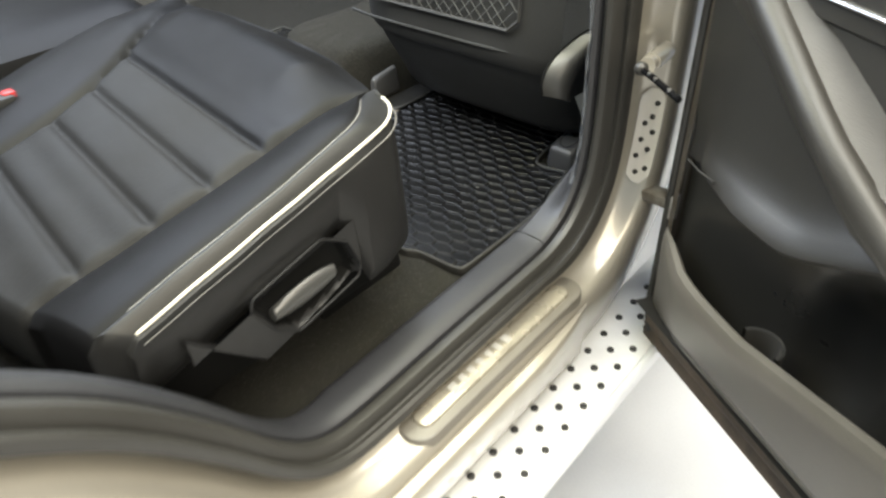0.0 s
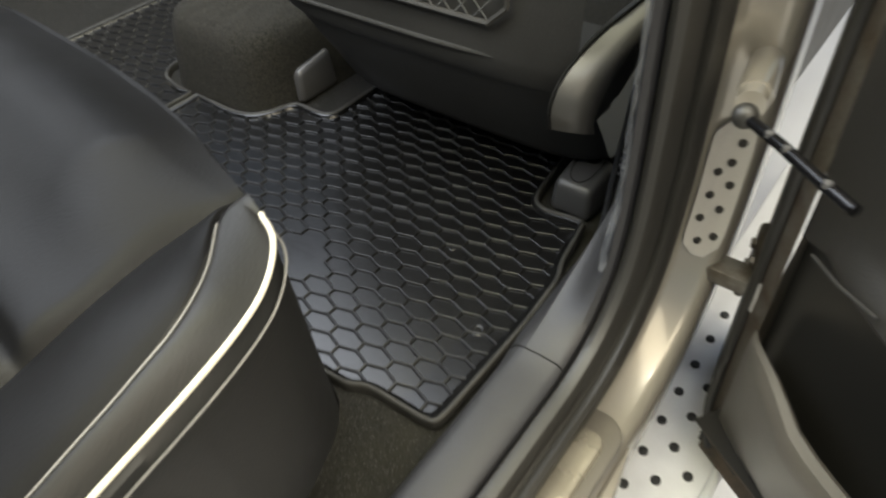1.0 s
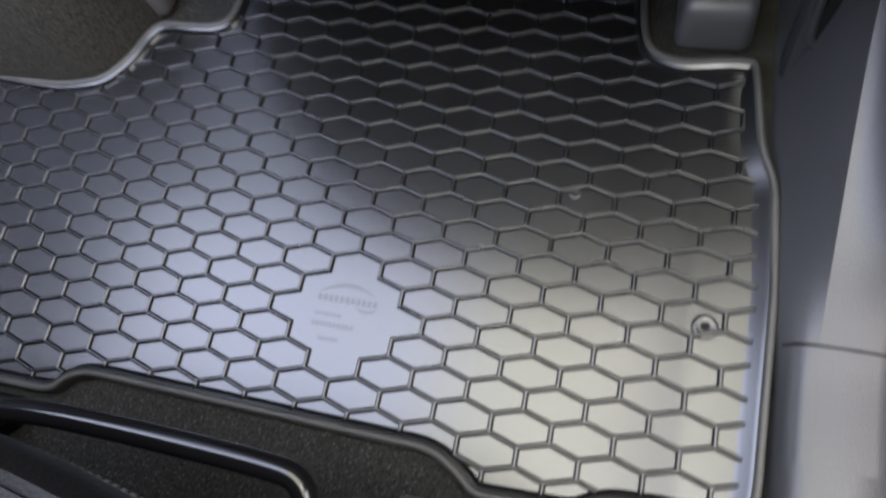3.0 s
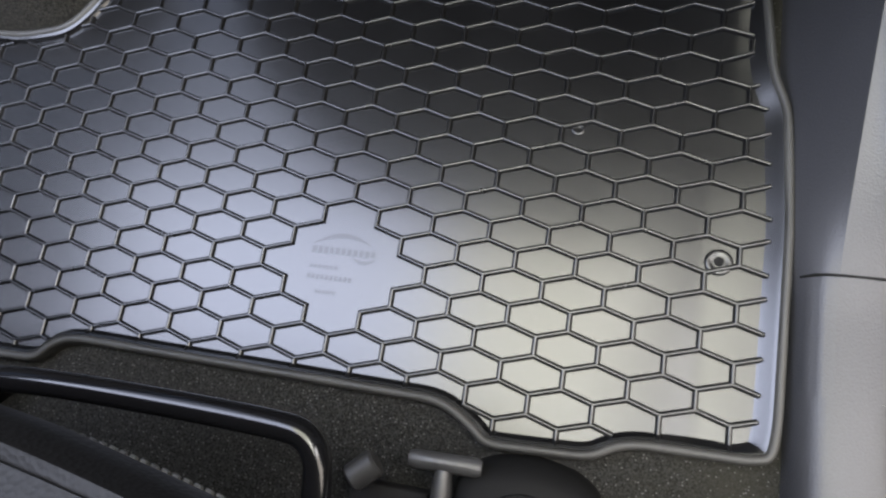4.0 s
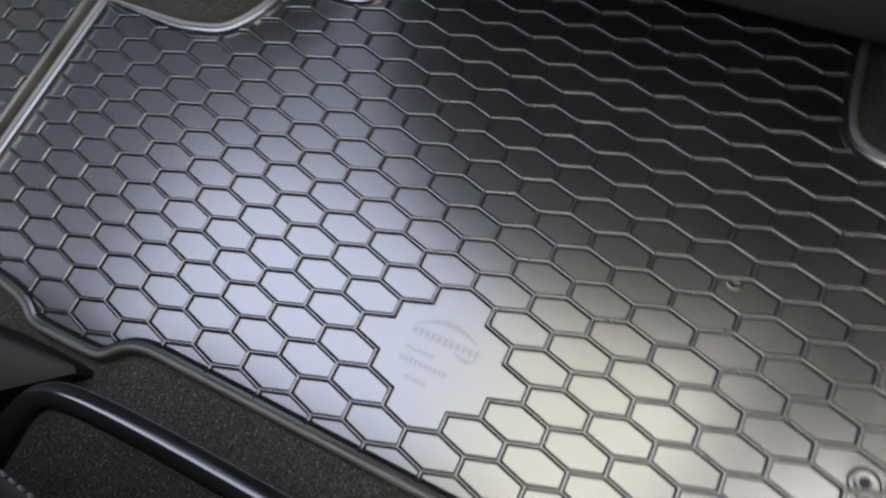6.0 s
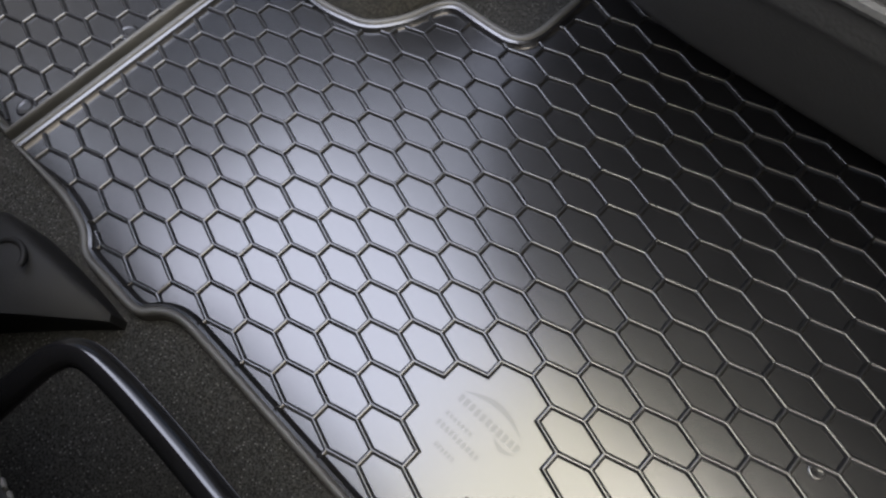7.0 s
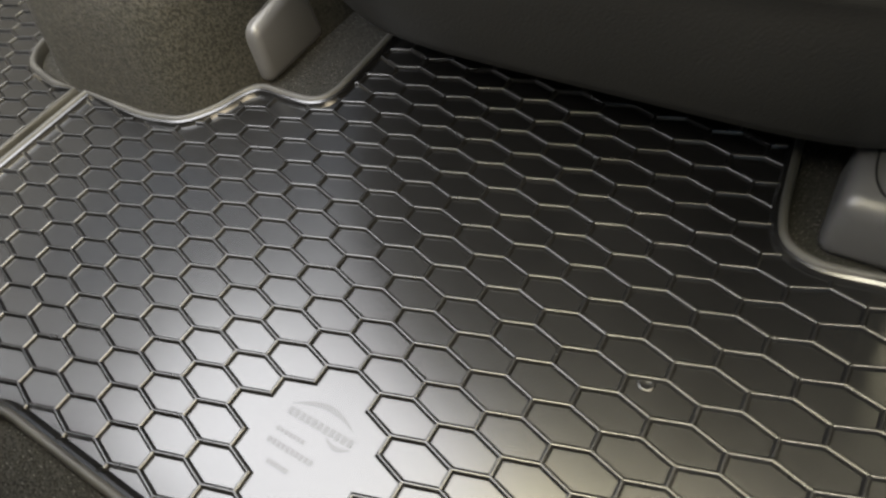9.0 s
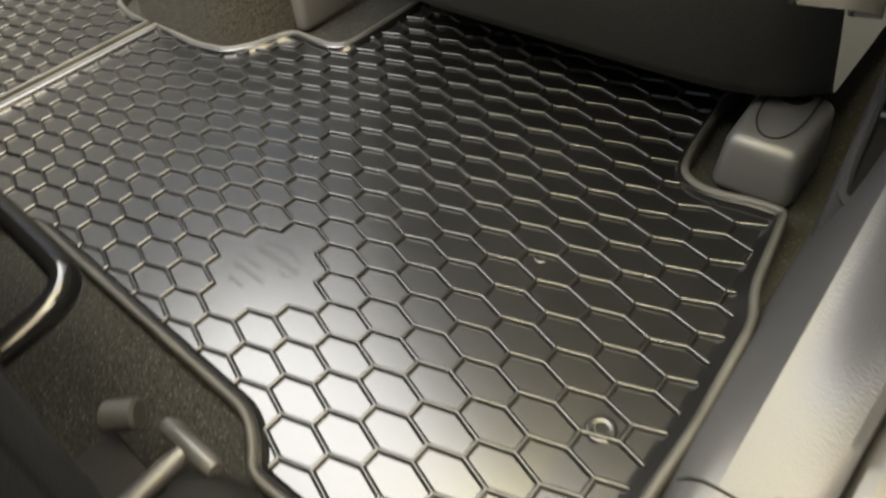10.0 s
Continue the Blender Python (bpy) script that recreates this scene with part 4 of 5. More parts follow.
for q in (0.25, 0.42, 0.78):
    bm = bmesh.new()
    cyl(bm, Matrix.Translation(a.lerp(b, q) + Vector((0, -0.0028, 0.0032))), 0.0022, 0.0026, 0.004, 10)
    part("rivet", bm, STEEL, arm, "zinc rivet")
bm = bmesh.new()
bmesh.ops.create_uvsphere(bm, u_segments=14, v_segments=10, radius=0.0092, matrix=pose(0.429, 0.106, 0.286))
part("boot", bm, RUBBER_SEAL, strap, "black rubber boot")

plate = thing("striker_plate", "pale grey steel plate with dark bolts on the painted pillar", "steel plate", (0.404, 0.20, 0.064))


def jamb_y(x, z):
    """Depth of the painted pillar."""
    return float(np.interp(z, (0.04, 0.06, 0.08, 0.10, 0.13, 0.16, 0.20), (0.1845, 0.1935, 0.2002, 0.2050, 0.2099, 0.2126, 0.2139))) + (x - 0.40) * (0.65 if x < 0.40 else 0.2)


bm = bmesh.new()
rows = []
for j in range(13):
    z = 0.064 + 0.150 * j / 12
    e = 0.005 * max(0.0, abs(j - 6) - 4.5) ** 2
    edge = [(0.3885 + e + (0.0335 - 2 * e) * k / 8) for k in range(9)]
    rows.append([(edge[0], jamb_y(edge[0], z) + 0.002, z)] + [(x, jamb_y(x, z) - 0.0026, z) for x in edge] + [(edge[-1], jamb_y(edge[-1], z) + 0.002, z)])
grid_mesh(bm, rows)
sheet = part("sheet", bm, PLATE_BEIGE, plate)
for x, z in ((0.412, 0.192), (0.408, 0.170), (0.412, 0.146), (0.399, 0.158), (0.398, 0.132), (0.410, 0.118), (0.396, 0.106), (0.413, 0.088), (0.400, 0.080)):
    bm = bmesh.new()
    cyl(bm, pose(x, jamb_y(x, z) - 0.0034, z, 90), 0.0042, 0.0036, 0.0030, 12)
    part("bolt", bm, RUBBER_SEAL, sheet, "small dark bolt head")

hinge = thing("door_hinge", "grimy painted steel door hinge at the pillar foot", "hinge", (0.455, 0.20, 0.04))
bm = bmesh.new()
box(bm, 0.416, 0.470, 0.192, 0.222, 0.036, 0.056, 0.005, 2)
part("leaf", bm, GRIMY, hinge)
bm = bmesh.new()
cyl(bm, pose(0.470, 0.196, 0.046), 0.0085, 0.0085, 0.040, 16)
part("pin", bm, STEEL, hinge, "zinc hinge pin")
along, out = (DU * 0.72 + DN * 0.69).normalized(), (DU * -0.69 + DN * 0.72).normalized()
turn = Matrix((along, -out, Vector((0, 0, 1)))).transposed().to_4x4()
bm = bmesh.new()
box(bm, -0.030, 0.030, -0.006, 0.010, -0.034, 0.030, 0.006, 3)
for v in bm.verts:
    v.co.z *= 1 - 0.35 * max(0.0, v.co.x / 0.03)
bm.transform(Matrix.Translation(door_point(0.040, 0.042, 0.165)) @ turn)
door_leaf = part("door_leaf", bm, GRIMY, hinge, "grimy rust-stained leaf on the door")
for u, w in ((-0.012, 0.012), (0.012, 0.009), (-0.010, -0.016)):
    bm = bmesh.new()
    cyl(bm, Matrix.Translation(door_point(0.040, 0.042, 0.165)) @ turn @ pose(u, -0.0075, w, 90), 0.0066, 0.0058, 0.006, 6)
    part("bolt", bm, GRIMY, door_leaf, "grimy hexagonal bolt head")
# ---- rear seat cushion ----
XS = [(-0.157, 0.232), (-0.162, 0.246), (-0.17, 0.257), (-0.185, 0.271), (-0.205, 0.284), (-0.23, 0.293), (-0.258, 0.297), (-0.29, 0.298), (-0.332, 0.298), (-0.368, 0.297), (-0.439, 0.295), (-0.56, 0.292)]
X2 = [(-0.157, 0.206), (-0.175, 0.214), (-0.188, 0.228), (-0.205, 0.246), (-0.224, 0.261), (-0.246, 0.272), (-0.266, 0.276), (-0.296, 0.28), (-0.356, 0.281), (-0.396, 0.279), (-0.434, 0.277), (-0.56, 0.274)]
X1 = [(-0.157, 0.204), (-0.175, 0.198), (-0.2, 0.194), (-0.23, 0.195), (-0.298, 0.192), (-0.372, 0.185), (-0.435, 0.176), (-0.56, 0.155)]
XI = [(-0.06, -0.32), (-0.12, -0.288), (-0.216, -0.229), (-0.286, -0.187), (-0.381, -0.155), (-0.471, -0.155), (-0.60, -0.155)]
FY = [(-0.32, -0.090), (-0.15, -0.095), (0.02, -0.107), (0.126, -0.126), (0.19, -0.142), (0.215, -0.150), (0.24, -0.158)]


def rounded(tab):
    return [(p.x, p.y) for p in smooth_path([(a, b) for a, b in tab], 3)]


XS, X2, X1, XI, FY = rounded(XS), rounded(X2), rounded(X1), rounded(XI), rounded(FY)
XL = -0.345


def interp(tab, y):
    if tab[0][0] > tab[-1][0]:
        tab = tab[::-1]
    return float(np.interp(y, [t[0] for t in tab], [t[1] for t in tab]))


def front_y(x):
    return interp(FY, x)


def groove(d, w):
    return math.exp(-(d / w) ** 2)


def sag(y):
    """The cushion falls towards the backrest."""
    d = max(0.0, -0.21 - y)
    return 0.25 * d * d / (d + 0.05)


def cushion_z(x, y, crisp=True):
    """Height of the cushion's top."""
    x1, x2, x3 = interp(X1, y), interp(X2, y), interp(XS, y)
    rise = min(1.0, max(0.0, (-0.16 - y) / 0.12))
    rise = 0.35 + 0.65 * rise * rise * (3 - 2 * rise)
    xi = interp(XI, y)
    z = 0.288 - sag(y)
    if x > x1:
        k = min(1.0, (x - x1) / max(1e-3, x2 - x1))
        z += 0.024 * rise * math.sin(k * math.pi * 0.62)
        if x > x2:
            z -= 0.012 * rise * ((x - x2) / max(1e-3, x3 - x2)) ** 1.5 - 0.0035 * rise * math.sin(math.pi * min(1.0, (x - x2) / max(1e-3, x3 - x2)))
    if x < xi:
        z += 0.016 * math.sin(min(1.0, (xi - x) / max(0.03, xi - XL)) * math.pi)
    if x < x1:
        d = front_y(x) - y
        z += 0.024 * math.exp(-((d - 0.055) / 0.048) ** 2) * min(1.0, (x1 - x) / 0.09) * min(1.0, max(0.0, (x + 0.30) / 0.1))
    if crisp:
        z -= 0.008 * groove(x - x1, 0.006) * rise
        z -= 0.0022 * groove(x - x2, 0.0025)
        z -= 0.009 * groove(x - xi, 0.007) * min(1.0, max(0, (-0.15 - y) / 0.1))
        if xi < x < x1:
            edge = min(1.0, (x1 - x) / 0.02) * min(1.0, (x - xi) / 0.02)
            for ys in (-0.302, -0.372, -0.441, -0.525):
                d = y - ys + 0.11 * (x - 0.19)
                z += edge * (-0.0055 * groove(d, 0.0062) + 0.003 * groove(abs(d) - 0.022, 0.018))
        z += 0.0012 * noise.noise(Vector((x * 18, y * 18, 0)))
    return z


car_seat = thing("rear_seat", "black leather rear car seat with cream piping and side lever", "car seat", (0.0, -0.35, 0.0))
NX, NV = 130, 280
CA, CB, CC = 26, 96, 112
rolls = [(-0.062, 0.118), (-0.050, 0.150), (-0.034, 0.185), (-0.018, 0.215), (-0.004, 0.240), (0.004, 0.255), (0.0075, 0.266), (0.0070, 0.276), (0.004, 0.284)]
FRONT_ROW = 5


def column(i, yr):
    """Across the cushion: inner bolster, centre, side bolster, edge strip."""
    x1, x2, x3, xi = interp(X1, yr), interp(X2, yr), interp(XS, yr), interp(XI, yr)
    if i <= CA:
        return XL + (xi - XL) * i / CA
    if i <= CB:
        return xi + (x1 - xi) * (i - CA) / (CB - CA)
    if i <= CC:
        return x1 + (x2 - x1) * (i - CB) / (CC - CB)
    return x2 + (x3 - x2) * (i - CC) / (NX - CC)


cush_rows = []
for dy, zz in rolls:
    row = []
    for i in range(NX + 1):
        x = column(i, -0.157)
        y = front_y(x)
        hold = 1 - 0.85 * min(1.0, max(0.0, (x - 0.04) / 0.14))
        row.append((x + 0.15 * max(0, 0.25 - zz) * max(0, (x - XL) / (0.232 - XL)) ** 12, y + dy * hold, cushion_z(x, y - 0.01, False) - (0.288 - zz)))
    cush_rows.append(row)
for j in range(NV + 1):
    w = (j / NV) ** 1.5
    yr = -0.157 - 0.375 * w
    row = []
    for i in range(NX + 1):
        x = column(i, yr)
        fy = front_y(x)
        back = -0.60 + 0.068 * (i / NX) ** 3
        y = fy + (back - fy) * w if w > 0 else fy
        if i == NX:
            y = yr
        row.append((x, y, cushion_z(x, y) - (0.001 if j == 0 else 0)))
    cush_rows.append(row)
cush_rows.append([(x, y - 0.010, z - 0.012) for x, y, z in cush_rows[-1]])
cush_rows.append([(x, y - 0.004, z - 0.060) for x, y, z in cush_rows[-1]])


def cushion_part(name, material, label, take):
    bm = bmesh.new()
    vs = {}

    def vert(j, i):
        if (j, i) not in vs:
            vs[j, i] = bm.verts.new(cush_rows[j][i])
        return vs[j, i]

    for j in range(len(cush_rows) - 1):
        for i in range(NX):
            a, b = cush_rows[j][i], cush_rows[j + 1][i + 1]
            if take(i, j, (a[1] + b[1]) / 2 + 0.11 * ((a[0] + b[0]) / 2 - 0.19)):
                bm.faces.new((vert(j, i), vert(j, i + 1), vert(j + 1, i + 1), vert(j + 1, i)))
    part(name, bm, material, car_seat, label)


def zone(i, j, y):
    if j < len(rolls):
        return 4
    if i < CA:
        return 3
    if i < CB:
        return 0 if y < -0.302 else 4
    return 1 if i < CC else 2


cushion_part("seat_insert", PERF, "black leather seat centre with cross seams", lambda i, j, y: zone(i, j, y) == 0)
cushion_part("front_roll", LEATHER, "smooth black leather front of the cushion", lambda i, j, y: zone(i, j, y) == 4)
cushion_part("side_bolster", LEATHER, "smooth black leather side bolster", lambda i, j, y: zone(i, j, y) == 1)
cushion_part("bolster_edge", LEATHER_EDGE, "greyer leather strip inside the piping", lambda i, j, y: zone(i, j, y) == 2)
cushion_part("inner_bolster", LEATHER, "", lambda i, j, y: zone(i, j, y) == 3)
edge = [Vector(r[NX]) for r in cush_rows]
top_edge = edge[len(rolls):]
bm = bmesh.new()
tube(bm, [p + Vector((0.0015, 0, 0.0005)) for p in [edge[len(rolls) - 1] + Vector((-0.004, 0, 0))] + top_edge[:-4]], 0.0018, 8)
part("piping", bm, PIPING, car_seat, "cream piping along the cushion edge")


def stitches(name, pts, r, lean, label, thread=THREAD):
    """A row of short stitches along a line."""
    bm = bmesh.new()
    pts = [Vector(p) for p in pts]
    for a, b in zip(pts, pts[1:]):
        n = max(1, int(round((b - a).length / 0.0034)))
        for k in range(n):
            p, q = a.lerp(b, k / n), a.lerp(b, (k + 0.75) / n)
            tube(bm, [p, (p + q) / 2 + Vector((0, 0, r * 0.5)), q + Vector(lean)], r, 5)
    part(name, bm, thread, car_seat, label)


stitches("edge_stitching", [p + Vector((0.0088, 0, -0.0085)) for p in top_edge[3:-4]], 0.0006, (0.0016, 0, 0.0016), "pale slanted stitches beside the piping")
stitches("seam_stitching", [(interp(X2, y), y, cushion_z(interp(X2, y), y) + 0.0006) for y in [-0.178 - 0.345 * k / 60 for k in range(61)]], 0.0008, (0, 0, 0), "grey stitching along the bolster seam")
stitches("front_stitching", [Vector(cush_rows[FRONT_ROW][i]) + Vector((0, 0.0006, 0.0004)) for i in range(0, CB, 2)], 0.0006, (0, 0, 0.001), "dark stitching along the front edge", THREAD_DARK)
# leather skirt and hard shield under the piping
bm = bmesh.new()
rows = []
for k, p in enumerate(top_edge):
    f = min(1.0, max(0.0, (-0.157 - p.y) / 0.05))
    g = min(1.0, max(0.0, (-0.268 - p.y) / 0.03))
    low = 0.118 + (max(0.118, p.z - 0.085) - 0.118) * g
    h = p.z - low
    rows.append([p] + [p + Vector((dx * f + 0.016 * q * (1 - g), 0, -h * q)) for q, dx in ((0.04, 0.006), (0.12, 0.0085), (0.35, 0.008), (0.65, 0.003), (0.9, -0.004), (1.0, -0.014))])
grid_mesh(bm, rows)
part("skirt", bm, LEATHER_EDGE, car_seat, "black leather skirt below the piping")
LV = [(-0.331, 0.222), (-0.298, 0.200), (-0.285, 0.164), (-0.289, 0.145), (-0.380, 0.126), (-0.406, 0.148), (-0.428, 0.188), (-0.423, 0.202)]


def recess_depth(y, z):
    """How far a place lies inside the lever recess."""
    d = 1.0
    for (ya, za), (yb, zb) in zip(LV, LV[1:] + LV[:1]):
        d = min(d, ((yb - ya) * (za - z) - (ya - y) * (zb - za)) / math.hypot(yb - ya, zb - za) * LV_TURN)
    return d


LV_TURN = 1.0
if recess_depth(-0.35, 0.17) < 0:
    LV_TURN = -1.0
NSY, NSZ = 110, 60
shield = []
for m in range(NSZ + 1):
    shield.append([])
    for k in range(NSY + 1):
        y = -0.270 - 0.227 * k / NSY
        low = 0.107 + 0.274 * (y + 0.423) if y > -0.423 else 0.107 + 1.29 * (-0.423 - y)
        high = 0.232 - sag(y)
        z = high + (low - high) * m / NSZ
        q = min(1.0, max(0.0, recess_depth(y, z) / 0.007))
        start = 1 - min(1.0, k / NSY / 0.06)
        shield[-1].append((0.304 + 0.004 * math.sin((z - 0.12) * 25) - 0.024 * q * q * (3 - 2 * q) - 0.030 * start ** 1.5 - 0.02 * max(0.0, (m / NSZ - 0.9) / 0.1) ** 2, y, z))
# shield faces inside the recess are coloured near-black in place of its shade
for name, material, label, inside in (("side_shield", SHIELD, "dark plastic side shield", False), ("lever_recess", DARK, "hollow round the lever with its shade coloured black", True)):
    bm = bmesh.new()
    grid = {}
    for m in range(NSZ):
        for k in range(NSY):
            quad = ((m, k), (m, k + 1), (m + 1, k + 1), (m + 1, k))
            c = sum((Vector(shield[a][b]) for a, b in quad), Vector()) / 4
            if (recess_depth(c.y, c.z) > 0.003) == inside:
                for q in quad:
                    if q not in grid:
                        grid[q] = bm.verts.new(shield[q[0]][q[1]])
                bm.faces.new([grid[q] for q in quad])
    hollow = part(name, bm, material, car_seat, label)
lv = []
for k, (y, z) in enumerate(LV):
    a, b = LV[k - 1], LV[(k + 1) % len(LV)]
    c = Vector((0.3075, y, z))
    lv += [c.lerp(Vector((0.3075, a[0], a[1])), 0.14), c.lerp(Vector((0.3075, (a[0] + b[0]) / 2, (a[1] + b[1]) / 2)), 0.04), c.lerp(Vector((0.3075, b[0], b[1])), 0.14)]
bm = bmesh.new()
tube(bm, [tuple(p) for p in lv] + [tuple(lv[0])], 0.0016, 8)
part("recess_frame", bm, SEAT_PLASTIC, hollow, "raised frame of the lever recess")
bm = bmesh.new()
rows = []
for k in range(13):
    u = k / 12
    w = 0.014 * math.sin(math.pi * (0.12 + 0.80 * u)) ** 0.5
    c = Vector((0.301, -0.320 - 0.083 * u, 0.169 - 0.006 * u))
    rows.append([c + Vector((0.007 * math.cos(a), 0.25 * w * math.sin(a), w * math.sin(a))) for a in (2 * math.pi * q / 12 for q in range(12))])
v = grid_mesh(bm, rows, closed_u=True)
bm.faces.new(v[0])
bm.faces.new(v[-1])
part("lever", bm, LEVER, hollow, "dark grey plastic seat lever")
# backrest
bm = bmesh.new()
rows = []
for z in np.linspace(0.16, 0.95, 14):
    rows.append([])
    for k in range(21):
        u = k / 20
        x = -0.33 + 0.60 * u
        bulge = 0.035 * (abs(2 * u - 1) ** 3) + 0.02 * math.sin(min(1, (z - 0.22) / 0.2) * 1.57)
        rows[-1].append((x, -0.645 - 0.32 * (z - 0.25) + bulge - 0.05 * max(0, abs(2 * u - 1) - 0.8) * 5, z))
grid_mesh(bm, rows)
part("backrest", bm, LEATHER, car_seat, "black leather backrest")
# base frame in the shade below the cushion
bm = bmesh.new()
box(bm, -0.30, 0.245, -0.52, -0.20, 0.055, 0.17, 0.01, 2)
box(bm, -0.30, 0.10, -0.50, -0.27, -0.006, 0.048, 0.006, 2)
part("base_frame", bm, DARK, car_seat, "dark seat base below the cushion")
bm = bmesh.new()
bar = smooth_path([(-0.158, -0.34, 0.106), (-0.157, -0.15, 0.112), (-0.155, -0.113, 0.115), (-0.128, -0.104, 0.116), (0.026, -0.104, 0.116), (0.048, -0.108, 0.115), (0.055, -0.132, 0.113), (0.057, -0.34, 0.106)], 3)
tube(bm, bar, 0.0072, 16)
part("slide_bar", bm, BLACK_GLOSS, car_seat, "glossy black slide release bar")

middle = thing("middle_seat", "black leather middle seat cushion beside the rear seat", "car seat", (-0.50, -0.35, 0.0))
bm = bmesh.new()
rows = []
for k in range(31):
    v = k / 30
    y = -0.09 - 0.60 * v
    f = min(1.0, v / 0.08)
    rows.append([(-0.78, y, 0.10), (-0.775, y, 0.22 + 0.05 * f ** 0.5)] + [(-0.77 + 0.40 * q / 10, y, 0.24 + (0.045 + 0.012 * math.sin(math.pi * q / 10)) * f ** 0.5 - 0.02 * (abs(q / 5 - 1) ** 6)) for q in range(11)] + [(-0.358, y, 0.22), (-0.358, y, 0.10)])
grid_mesh(bm, rows)
part("cushion", bm, LEATHER, middle)
bm = bmesh.new()
rows = [[(-0.79 + 0.43 * q / 6, -0.66 - 0.32 * (z - 0.25), z) for q in range(7)] for z in (0.2, 0.5, 0.95)]
grid_mesh(bm, rows)
part("backrest", bm, LEATHER, middle)

buckle = thing("belt_buckle", "black seat belt buckle with red release button", "belt buckle", (-0.222, -0.42, 0.25))
bm = bmesh.new()
box(bm, -0.256, -0.226, -0.47, -0.410, 0.236, 0.268, 0.006, 2)
buckle_body = part("body", bm, SEAT_PLASTIC, buckle)
bm = bmesh.new()
box(bm, -0.250, -0.232, -0.424, -0.408, 0.256, 0.271, 0.003, 2)
part("button", bm, RED, buckle_body, "red release button")

# ---- seat rails of the rear seat ----
def rail_end(x, y, w):
    """A low cap with a round nose and a moulded ring, over the end of a steel rail."""
    ob = thing("seat_rail", "black plastic cap on the end of the rear seat rail", "seat rail", (x, y, 0), "rear seat rails")
    nose = [(x + w / 2 * math.cos(a), y - w * 0.24 + w * 0.24 * math.sin(a)) for a in (math.pi * k / 20 for k in range(21))]
    nose = [(x + w / 2, y - 0.17)] + nose + [(x - w / 2, y - 0.17)]
    bm = bmesh.new()
    c = Vector((x, y - 0.08))
    rows = []
    for z, k in ((-0.008, 1.0), (0.020, 0.97), (0.030, 0.92), (0.035, 0.83), (0.037, 0.68), (0.0375, 0.3)):
        rows.append([(*(c + (Vector(p) - c) * k), z) for p in nose])
    bm.faces.new(grid_mesh(bm, rows, closed_u=True)[-1])
    part("cover", bm, CAP, ob)
    bm = bmesh.new()
    tube(bm, [(x + w * 0.24 * math.cos(a), y - w * 0.44 + w * 0.20 * math.sin(a), 0.0375) for a in (math.pi * (0.1 + 0.8 * k / 14) for k in range(15))], 0.0022, 8)
    part("moulded_ring", bm, CAP, ob, "raised half ring on the cap")
    bm = bmesh.new()
    box(bm, x - w * 0.22, x + w * 0.22, y - 0.45, y - 0.165, -0.006, 0.030, 0.003, 2)
    part("rail", bm, BRACKET, ob, "dark steel rail")
    return ob


rail_end(0.148, -0.1045, 0.088)
# the far rail has a wedge-shaped cap that falls to a pointed corner
wedge = thing("seat_rail", "black plastic wedge over the end of the rear seat rail", "seat rail", (-0.27, -0.11, 0), "rear seat rails")
foot = [(-0.285, -0.300), (-0.285, -0.176), (-0.262, -0.152), (-0.236, -0.127), (-0.219, -0.111), (-0.222, -0.107), (-0.250, -0.1065), (-0.285, -0.1075), (-0.318, -0.110), (-0.330, -0.120), (-0.334, -0.300)]
bm = bmesh.new()
c = Vector((-0.300, -0.19))
rows = []
for k, up in ((1.0, -0.2), (0.99, 0.80), (0.965, 0.93), (0.92, 1.0), (0.6, 1.04), (0.3, 1.05)):
    rows.append([(*(c + (Vector(p) - c) * k), 0.006 + up * 0.036 * min(1.0, max(0.03, (-0.214 - (c + (Vector(p) - c) * k).x) / 0.068)) ** 0.8 if up > 0 else -0.008) for p in foot])
bm.faces.new(grid_mesh(bm, rows, closed_u=True)[-1])
part("cover", bm, CAP, wedge)
bm = bmesh.new()
tube(bm, [(-0.284 + 0.013 * math.cos(a), -0.128 + 0.012 * math.sin(a), 0.0430) for a in (math.pi * (0.1 + 0.8 * k / 14) for k in range(15))], 0.0020, 8)
part("moulded_ring", bm, CAP, wedge, "raised half ring on the cap")
bm = bmesh.new()
box(bm, -0.328, -0.290, -0.55, -0.295, -0.006, 0.030, 0.003, 2)
part("rail", bm, BRACKET, wedge, "dark steel rail")
bracket = thing("rail_bracket", "grey steel linkage with a round pivot under the seat cushion", "bracket", (0.10, -0.13, 0))
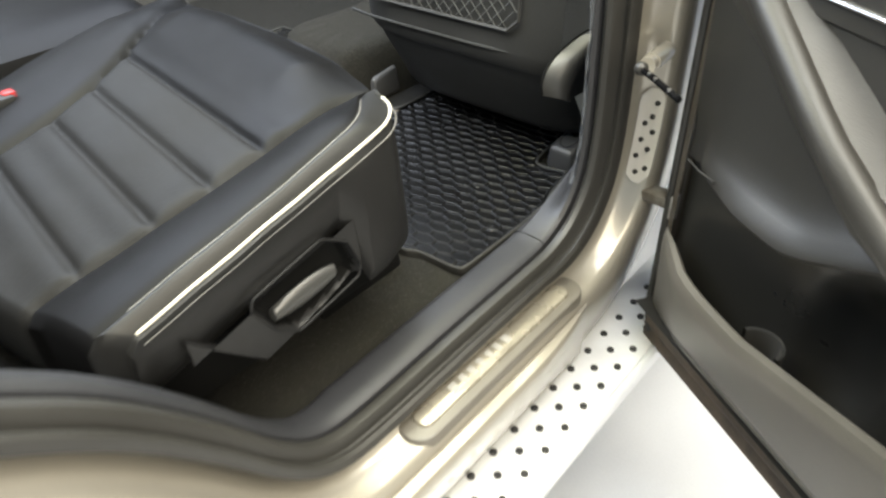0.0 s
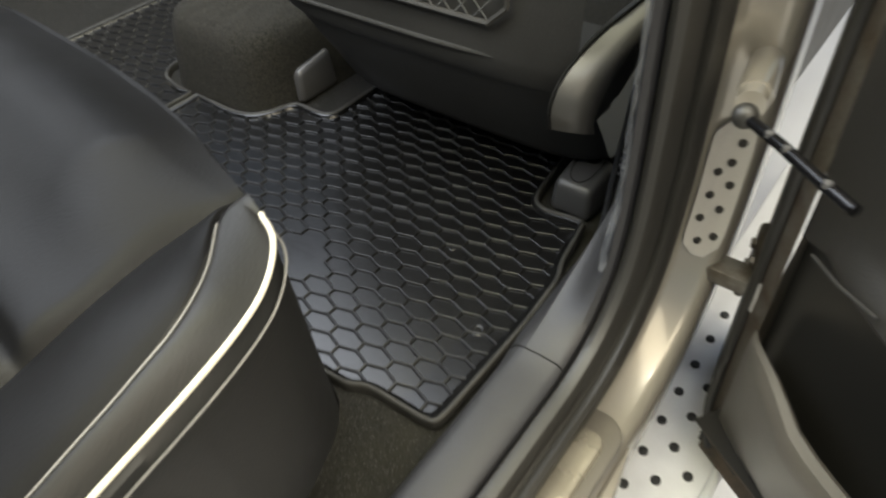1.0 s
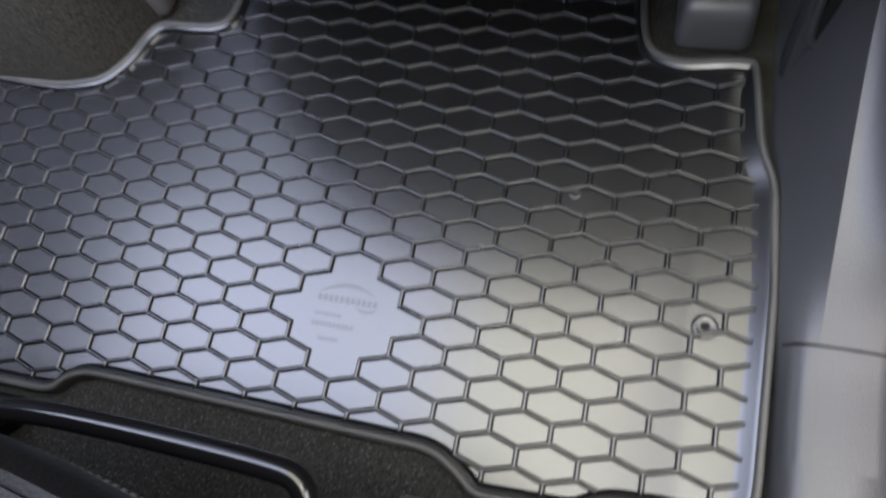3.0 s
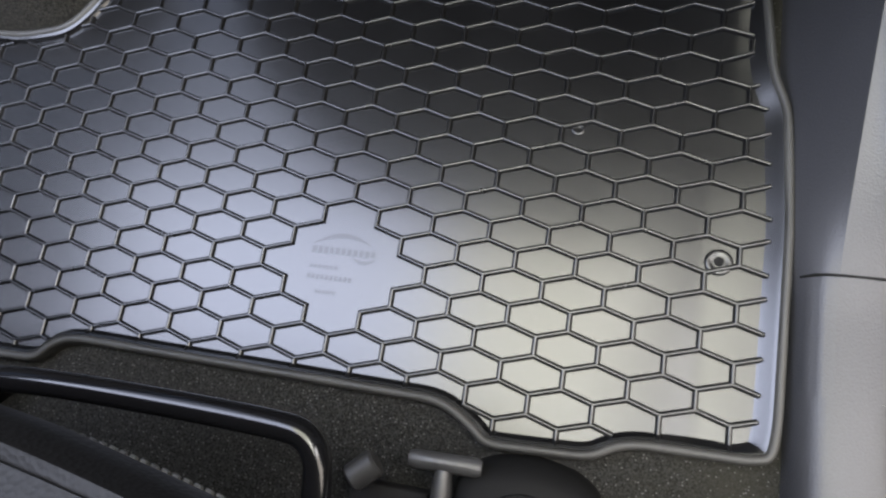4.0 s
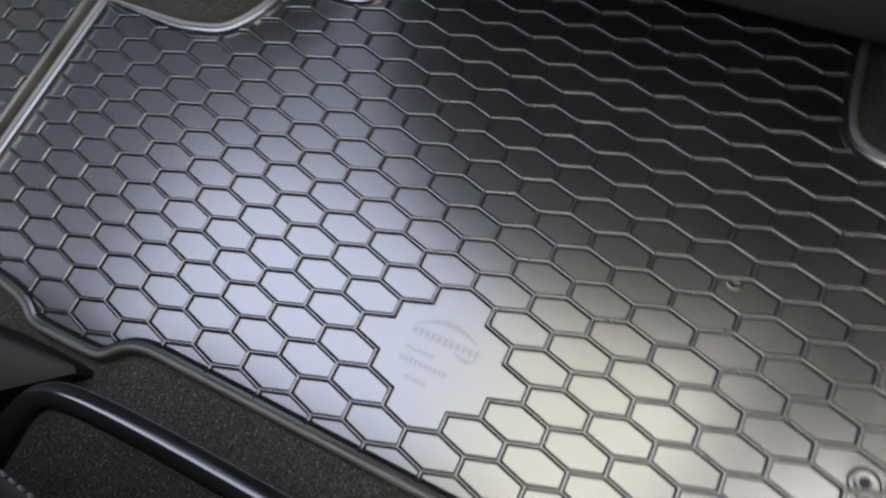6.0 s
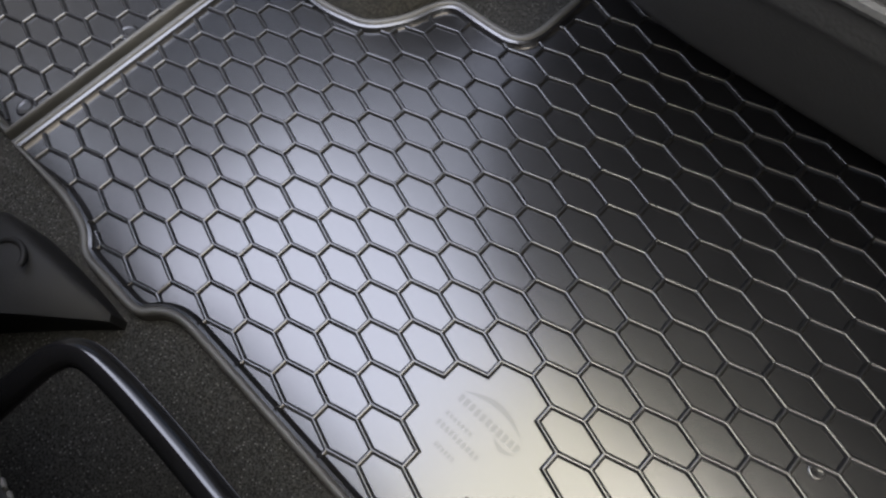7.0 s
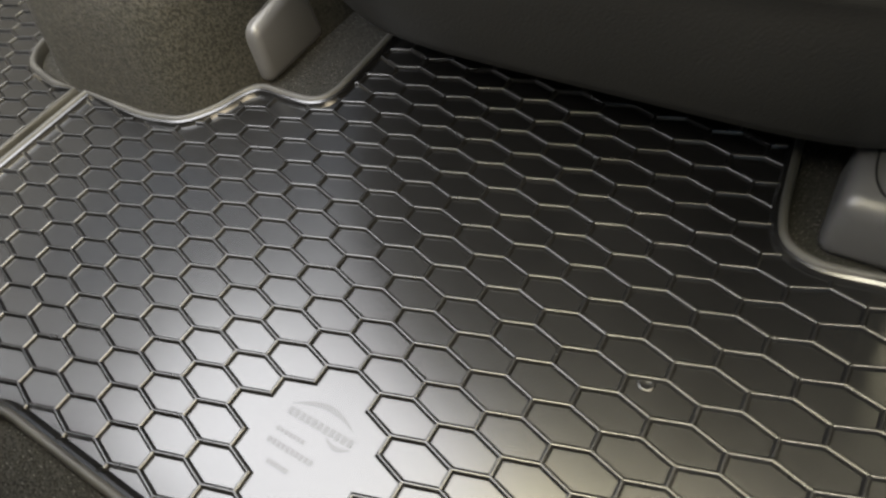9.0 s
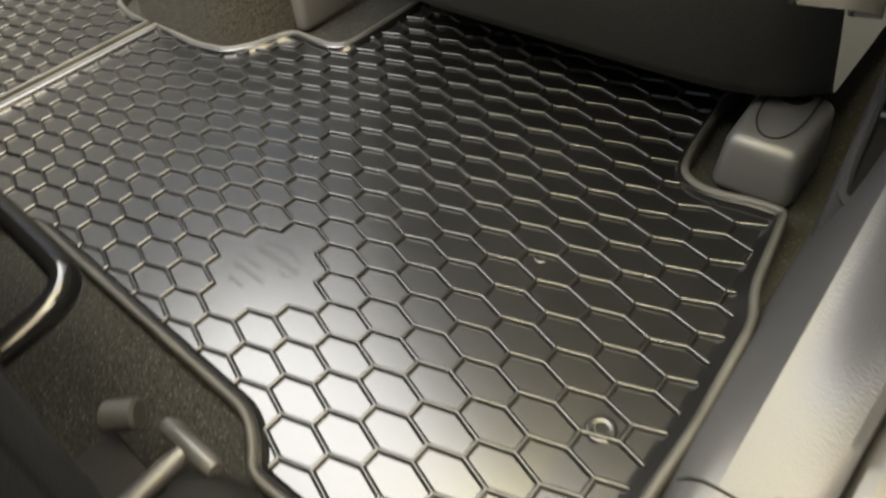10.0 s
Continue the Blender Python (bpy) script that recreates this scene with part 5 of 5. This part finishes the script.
for name, p, q, r, label in (("cross_tube", (0.078, -0.1155, 0.032), (0.121, -0.1145, 0.032), 0.0056, ""), ("rod", (0.099, -0.119, 0.032), (0.103, -0.26, 0.026), 0.0062, ""),
                             ("pivot", (0.044, -0.134, 0.030), (0.058, -0.121, 0.030), 0.0088, "round pale steel pivot")):
    p, q = Vector(p), Vector(q)
    bm = bmesh.new()
    tube(bm, [p, p.lerp(q, 0.08), p.lerp(q, 0.92), q], r, 14)
    for v in bm.verts:
        if min((v.co - p).length, (v.co - q).length) < r * 1.01:
            v.co = v.co.lerp(p if (v.co - p).length < (v.co - q).length else q, 0.22)
    part(name, bm, LINK, bracket, label)
bm = bmesh.new()
box(bm, 0.040, 0.090, -0.30, -0.135, -0.006, 0.016, 0.004, 2)
part("foot_plate", bm, BRACKET, bracket, "black steel foot of the linkage")

# ---- moulded emblem and lettering on the mat, as plain shapes ----
def emboss(bm, x0, x1, y0, y1):
    box(bm, x0, x1, y0, y1, 0.0, 0.00025)


bm = bmesh.new()
rows = []
for k in range(25):
    u = k / 24
    x = -0.025 + 0.050 * u
    lift = 0.006 * math.sin(math.pi * u)
    rows.append([(x, 0.0140 + lift, 0.0002), (x, 0.0140 + lift + 0.0035 * math.sin(math.pi * min(1, u * 1.1)), 0.0002)])
grid_mesh(bm, rows)
for i in range(11):
    emboss(bm, -0.024 + 0.0044 * i, -0.024 + 0.0044 * i + 0.0030, 0.0075, 0.0125)
rows = []
for k in range(17):
    u = k / 16
    x = 0.006 + 0.018 * u
    rows.append([(x, 0.0068 - 0.0045 * math.sin(math.pi * u), 0.0002), (x, 0.0068 - 0.0018 * math.sin(math.pi * u), 0.0002)])
grid_mesh(bm, rows)
part("emblem", bm, EMBOSS, floor_mat, "faint moulded emblem shapes").location.z = -0.0022
for y, x0, x1, n, hgt in ((-0.0035, -0.0235, -0.002, 7, 0.0026), (-0.0115, -0.024, 0.010, 10, 0.0036), (-0.0215, -0.016, 0.000, 6, 0.0028)):
    step = (x1 - x0) / n
    for i in range(n):
        bm = bmesh.new()
        emboss(bm, x0 + i * step, x0 + i * step + step * 0.65, y, y + hgt)
        ob = part("letter_bar", bm, EMBOSS, floor_mat, "faint moulded bar of lettering")
        ob.location.z = -0.0022
